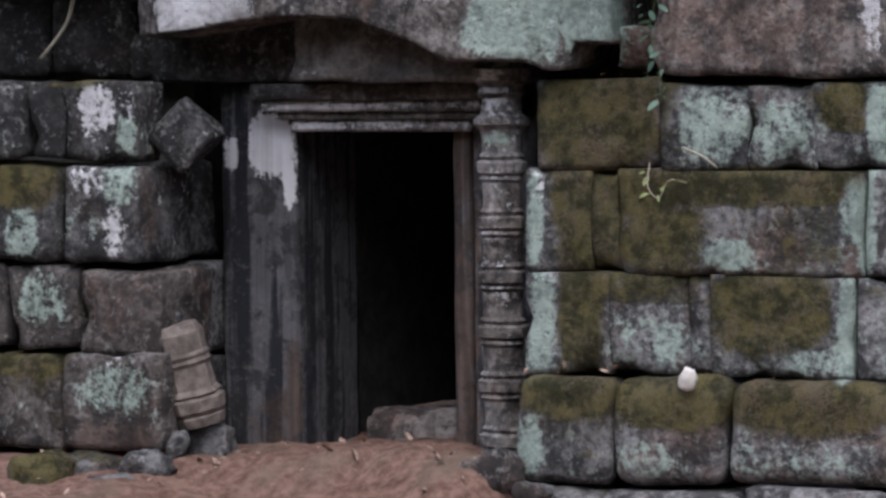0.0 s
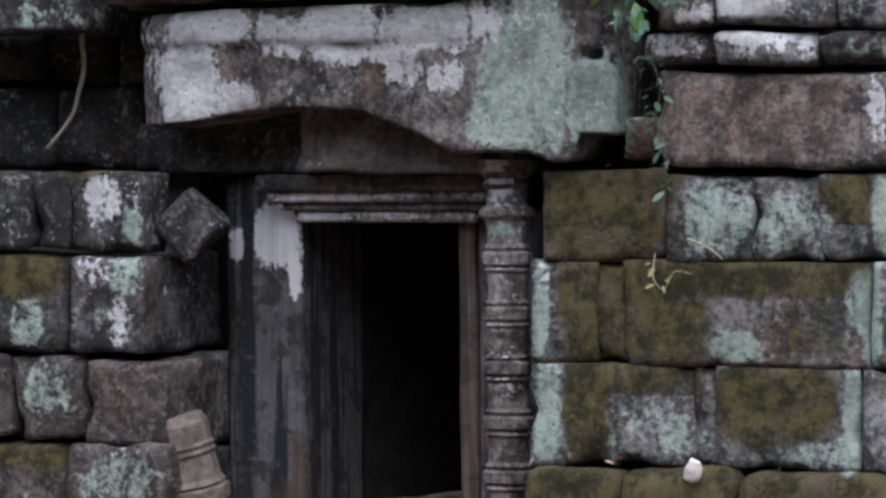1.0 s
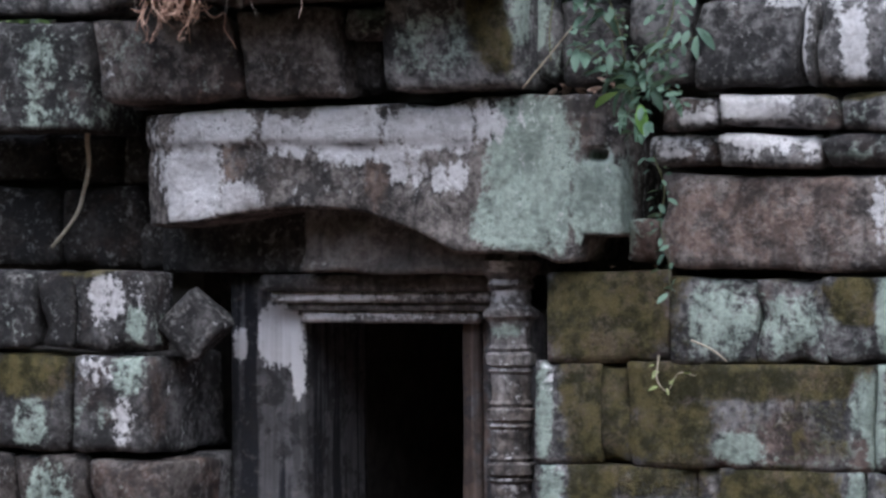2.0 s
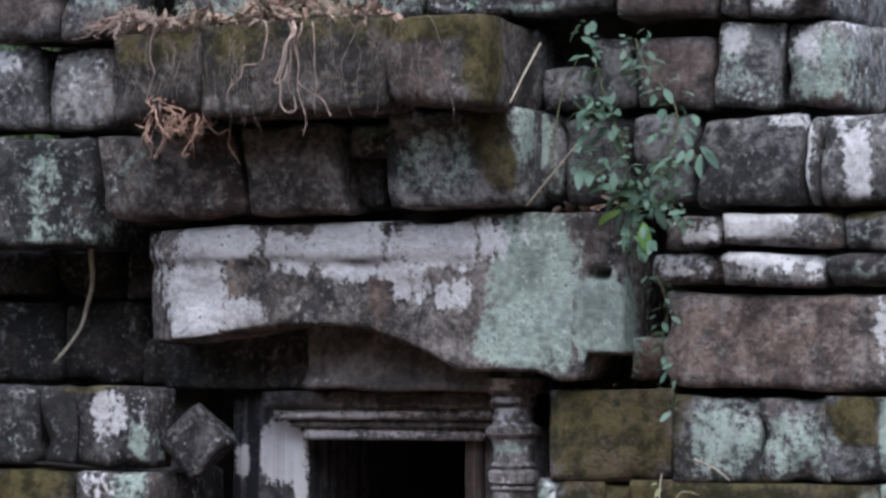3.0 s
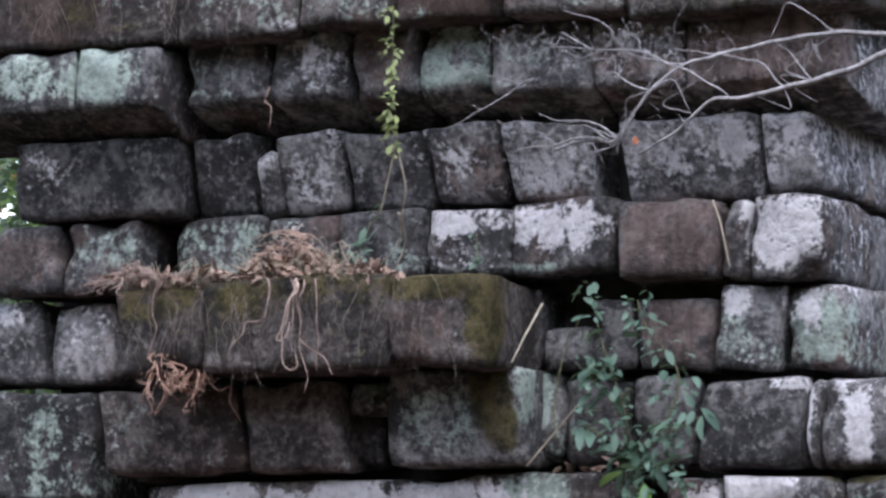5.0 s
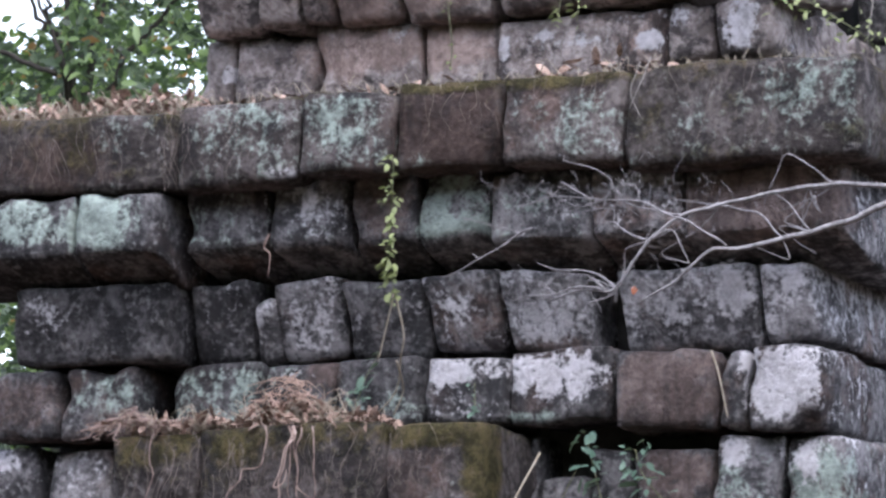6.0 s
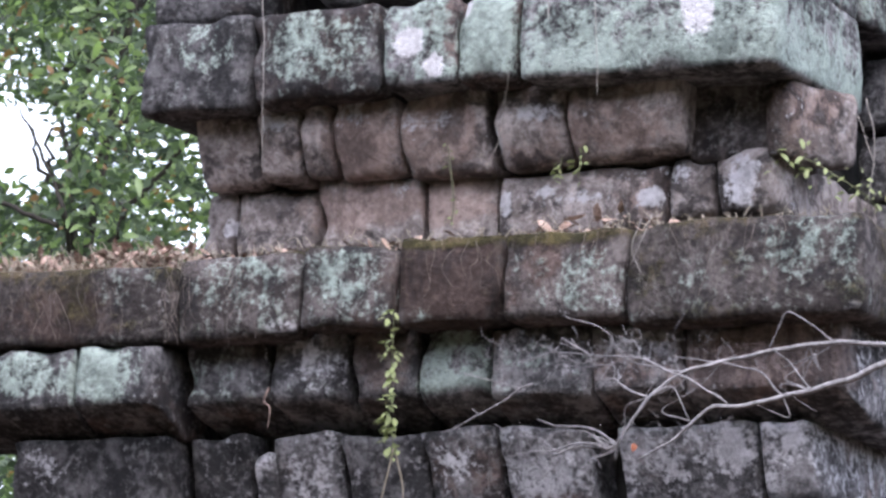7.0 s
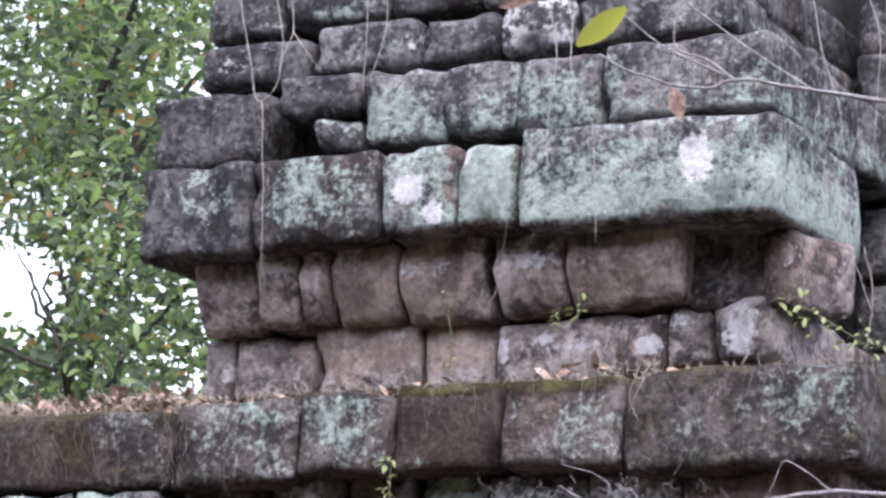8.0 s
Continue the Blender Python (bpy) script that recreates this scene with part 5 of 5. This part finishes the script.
def upper_branch(br):
    tube("limb", [(3.74, -0.8, 7.05), (3.47, -0.8, 7.10), (3.08, -0.8, 7.19), (2.65, -0.8, 7.29), (2.49, -0.8, 7.26), (2.17, -0.8, 7.34), (1.88, -0.8, 7.50)], 0.014, 0.005, TWIG, br, wobble=0.015)
    tube("twig", [(2.65, -0.8, 7.29), (2.49, -0.8, 7.41), (2.33, -0.8, 7.49), (2.30, -0.8, 7.63)], 0.008, 0.003, TWIG, br, wobble=0.015)
    tube("twig", [(2.65, -0.8, 7.29), (2.27, -0.8, 7.49), (2.02, -0.8, 7.70)], 0.006, 0.003, TWIG, br)
    tube("twig", [(3.08, -0.8, 7.19), (2.72, -0.75, 7.45), (2.31, -0.7, 7.78)], 0.006, 0.003, TWIG, br)
    tube("twig", [(2.72, -0.75, 7.45), (2.44, -0.7, 7.67), (2.12, -0.7, 7.92)], 0.005, 0.003, TWIG, br)
    me = leaf_mesh("yellow_leaf", 0.34, 0.125, 0.15, YELLOW)
    leaf = new("yellow_leaf", me)
    leaf.parent = br
    a, b = Vector((2.03, -0.8, 7.74)), Vector((1.72, -0.8, 7.54))
    side = (b - a).normalized()
    out = Vector((0.45, -0.85, -0.25)).normalized()
    x = side.cross(out).normalized()
    leaf.matrix_basis = Matrix.Translation(a) @ Matrix((x, side, x.cross(side))).transposed().to_4x4()
    tagged(leaf, "bright yellow leaf")
    for top, low, wide in (((2.28, -0.75, 7.29), (2.33, -0.75, 7.13), 0.09), ((1.42, -0.6, 7.92), (1.17, -0.6, 7.89), 0.07)):
        a, b = Vector(top), Vector(low)
        dead = new("dead_leaf", leaf_mesh("dead_leaf", (b - a).length, wide, 0.2, DEAD))
        dead.parent = br
        side = (b - a).normalized()
        x = side.cross(out).normalized()
        dead.matrix_basis = Matrix.Translation(a) @ Matrix((x, side, x.cross(side))).transposed().to_4x4()
        tagged(dead, "curled brown leaf")


upper_branch(bare_tree)

HANG = tagged(new("hanging_root_threads"), "thin pale aerial roots hanging down the upper tier", "roots")
for pts in (
    [(-0.74, -0.05, 8.29), (-0.69, -0.05, 8.05), (-0.60, -0.08, 7.71), (-0.53, -0.1, 7.66), (-0.45, -0.08, 7.76), (-0.43, -0.05, 7.96), (-0.41, 0, 8.10), (-0.50, 0.1, 8.45)],
    [(-0.41, 0, 8.08), (-0.31, 0, 7.94), (-0.24, 0.05, 7.84)], [(-0.54, -0.1, 7.65), (-0.50, -0.12, 7.24), (-0.50, -0.1, 6.82), (-0.51, -0.05, 6.41)],
    [(-0.55, 0, 8.35), (-0.45, -0.05, 8.06), (-0.44, -0.08, 7.78)], [(0.15, 0.1, 8.31), (0.13, 0.1, 8.04), (0.07, 0.02, 7.72)], [(0.02, 0.1, 8.32), (0.01, 0.1, 7.95), (0.04, 0.02, 7.66)],
    [(1.15, 0.1, 8.17), (1.26, 0, 7.77), (1.24, -0.05, 7.37), (1.28, -0.1, 7.10)], [(1.32, 0.1, 8.15), (1.35, 0, 7.69), (1.50, -0.05, 7.36), (1.55, -0.1, 7.08), (1.57, -0.1, 6.66)],
    [(1.01, -0.05, 6.83), (0.92, 0.1, 6.69), (0.89, 0.1, 6.51), (0.82, 0.1, 6.33)], [(2.70, 1, 6.80), (2.75, 1, 6.54), (2.74, 0.9, 6.17)], [(2.60, 1, 6.80), (2.67, 1, 6.67), (2.75, 1, 6.41)],
    [(2.92, -0.4, 7.80), (2.96, -0.4, 7.55), (3.08, -0.4, 7.17), (3.06, -0.4, 6.91)], [(2.98, 0.3, 8.00), (3.04, 0.3, 7.74), (3.00, 0.3, 7.05)],
    [(2.06, -0.6, 5.86), (2.01, -0.6, 5.71), (2.06, -0.6, 5.58)], [(2.12, -0.6, 5.88), (2.07, -0.62, 5.73), (2.00, -0.6, 5.62)]):
    tube("root_thread", pts, 0.0042, 0.0028, THREAD, HANG, sides=4, wobble=0.012)
for label, pts, mat, r in (
    ("pale crooked root hanging in a dark recess", [(-1.63, 0.2, 2.97), (-1.69, 0.2, 2.86), (-1.71, 0.25, 2.70), (-1.77, 0.3, 2.57), (-1.86, 0.35, 2.41), (-2.03, 0.35, 2.22)], STRAW, 0.018),
    ("dry straw stalk leaning on the ledge end", [(1.38, -0.3, 3.88), (1.34, -0.4, 3.72), (1.30, -0.5, 3.56)], STRAW, 0.007),
    ("dry straw stalk hanging on blocks", [(2.30, -0.2, 4.40), (2.36, -0.2, 4.22), (2.40, -0.2, 4.05)], STRAW, 0.006),
    ("red dry root loop on a block", [(-0.21, -0.42, 5.11), (-0.24, -0.42, 5.03), (-0.20, -0.42, 4.99), (-0.22, -0.4, 4.88)], ROOT, 0.007),
    ("thin dry twig lying on moss", [(2.13, -0, 1.71), (2.24, -0.02, 1.67), (2.32, -0, 1.60)], STRAW, 0.006)):
    tagged(tube("dry_stalk", pts, r, r * 0.6, mat, wobble=0.01), label, "twig")


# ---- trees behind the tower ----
# Roughly the camera's line of sight; leaves near it are left out.
SIGHT_LINE = Vector((-0.545, 0.815, 0.21)).normalized()


def tree(at, height, crown, count, seed, size, label, gap):
    """gap: centre and radius of a sky hole cut along the camera's sight line."""
    rng = random.Random(seed)
    at = Vector(at)
    t = tagged(new("tree"), label, "tree")
    top = at + Vector((0.4, 0.3, height * 0.8))
    tube("trunk", [at, at + Vector((0.2, 0, height * 0.3)), at + Vector((-0.1, 0.2, height * 0.55)), top], 0.12, 0.04, BARK, t, sides=9)
    clumps = []
    for k in range(crown):
        a = rng.uniform(0, 2 * math.pi)
        h = rng.uniform(0.30, 1.0) * height
        reach = rng.uniform(0.4, 3.4) * (1.2 - 0.5 * h / height)
        c = at + Vector((math.cos(a) * reach, math.sin(a) * reach, h))
        if k % 24 == 0:
            root = at + Vector((0, 0, h * 0.82))
            tube("limb", [root, (root + c) / 2 + Vector((0, 0, 0.3)), c], 0.05, 0.015, BARK, t, sides=5, wobble=0.15)
        clumps.append((c, rng.uniform(0.25, 0.6)))
    verts, faces = [], []
    shapes = [leaf_data(size, size * 0.45, 0.3, n=3), leaf_data(size * 0.75, size * 0.5, 0.1, n=3), leaf_data(size * 1.2, size * 0.42, 0.5, n=3)]
    for k in range(count):
        c, wide = rng.choice(clumps)
        q = c + Vector((rng.gauss(0, wide), rng.gauss(0, wide), rng.gauss(0, wide * 0.8)))
        m = Matrix.LocRotScale(q, Euler((rng.uniform(-1.5, 1.5), rng.uniform(-1.5, 1.5), rng.uniform(0, 6.3))), Vector.Fill(3, rng.uniform(0.5, 1.5)))
        v, f = rng.choice(shapes)
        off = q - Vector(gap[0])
        off -= SIGHT_LINE * off.dot(SIGHT_LINE)
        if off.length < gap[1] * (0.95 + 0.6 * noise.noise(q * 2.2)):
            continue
        b = len(verts)
        verts += [tuple(m @ Vector(p)) for p in v]
        faces += [tuple(i + b for i in p) for p in f]
    link_mesh("crown", verts, faces, TREE_LEAF, t)
    return t


BARK = plain_material("dark_bark", (0.02, 0.018, 0.015), (0.05, 0.044, 0.036), 12.0, 0.9)
TREE_LEAF = tree_leaf_material("tree_leaf", ((0.030, 0.045, 0.029), (0.075, 0.108, 0.058), (0.20, 0.27, 0.115)), 0.45)
# Leaf colour kept dark so the added woods bounce little light.
WOOD_LEAF = leaf_material("shaded_wood_leaf", (0.02, 0.032, 0.016), (0.06, 0.085, 0.035), 0.1)
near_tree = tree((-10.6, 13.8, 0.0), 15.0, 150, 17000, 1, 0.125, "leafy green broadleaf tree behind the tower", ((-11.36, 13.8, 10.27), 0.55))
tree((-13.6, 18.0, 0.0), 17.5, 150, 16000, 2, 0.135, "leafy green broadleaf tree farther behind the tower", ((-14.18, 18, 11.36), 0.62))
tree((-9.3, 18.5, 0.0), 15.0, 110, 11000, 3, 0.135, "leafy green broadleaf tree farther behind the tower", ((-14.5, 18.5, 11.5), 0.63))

# boughs of the near tree that show before its leaves
tube("limb", [(-10.55, 13.8, 8.3), (-10.1, 12.9, 8.7), (-9.73, 12.2, 9.07), (-9.85, 12.2, 9.38), (-10.02, 12.2, 9.70), (-10.16, 12.2, 9.95), (-10.33, 12.2, 10.22)], 0.035, 0.012, BARK, near_tree, wobble=0.03)
tube("limb", [(-9.83, 12.2, 9.00), (-10.12, 12.2, 9.12), (-10.40, 12.2, 9.25), (-10.80, 12.2, 9.38), (-11.23, 12.2, 9.45)], 0.03, 0.025, BARK, near_tree, wobble=0.03)

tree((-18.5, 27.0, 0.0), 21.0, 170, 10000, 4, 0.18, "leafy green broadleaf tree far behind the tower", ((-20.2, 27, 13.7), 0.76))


# ---- added ring of woods, mostly unseen, to cut low skylight ----
def far_woods():
    rng = random.Random(77)
    verts, faces = [], []
    n = 120
    for i in range(n):
        a = 2 * math.pi * i / n
        # Taller behind the camera, to keep low sky off the undersides.
        behind = max(0.0, -math.sin(a))
        top = 9.0 + 14.0 * behind + 2.5 * rng.uniform(-1, 1)
        for h in (0.0, 0.5, 1.0):
            r = 46 + 3 * noise.noise(Vector((a * 9, h * 3, 0))) + 3 * (1 - h)
            verts.append((r * math.cos(a), r * math.sin(a), -0.2 + top * h))
    for i in range(n):
        j = (i + 1) % n
        for h in (0, 1):
            faces.append((3 * i + h, 3 * j + h, 3 * j + h + 1, 3 * i + h + 1))
    shape_v, shape_f = leaf_data(1.1, 0.7, 0.3)
    for k in range(9000):
        a = rng.uniform(0, 2 * math.pi)
        behind = max(0.0, -math.sin(a))
        z = rng.uniform(0.0, 1.12) ** 0.8 * (9.5 + 14.0 * behind)
        r = 45 + rng.uniform(-2.5, 2.0)
        m = Matrix.LocRotScale((r * math.cos(a), r * math.sin(a), z), Euler((rng.uniform(-1.5, 1.5), rng.uniform(-1.5, 1.5), rng.uniform(0, 6.3))), None)
        b = len(verts)
        verts += [tuple(m @ Vector(q)) for q in shape_v]
        faces += [tuple(i + b for i in q) for q in shape_f]
    tagged(link_mesh("far_woods", verts, faces, WOOD_LEAF), "added ring of dark green woods that blocks low skylight", "woods", kind="stuff")


far_woods()
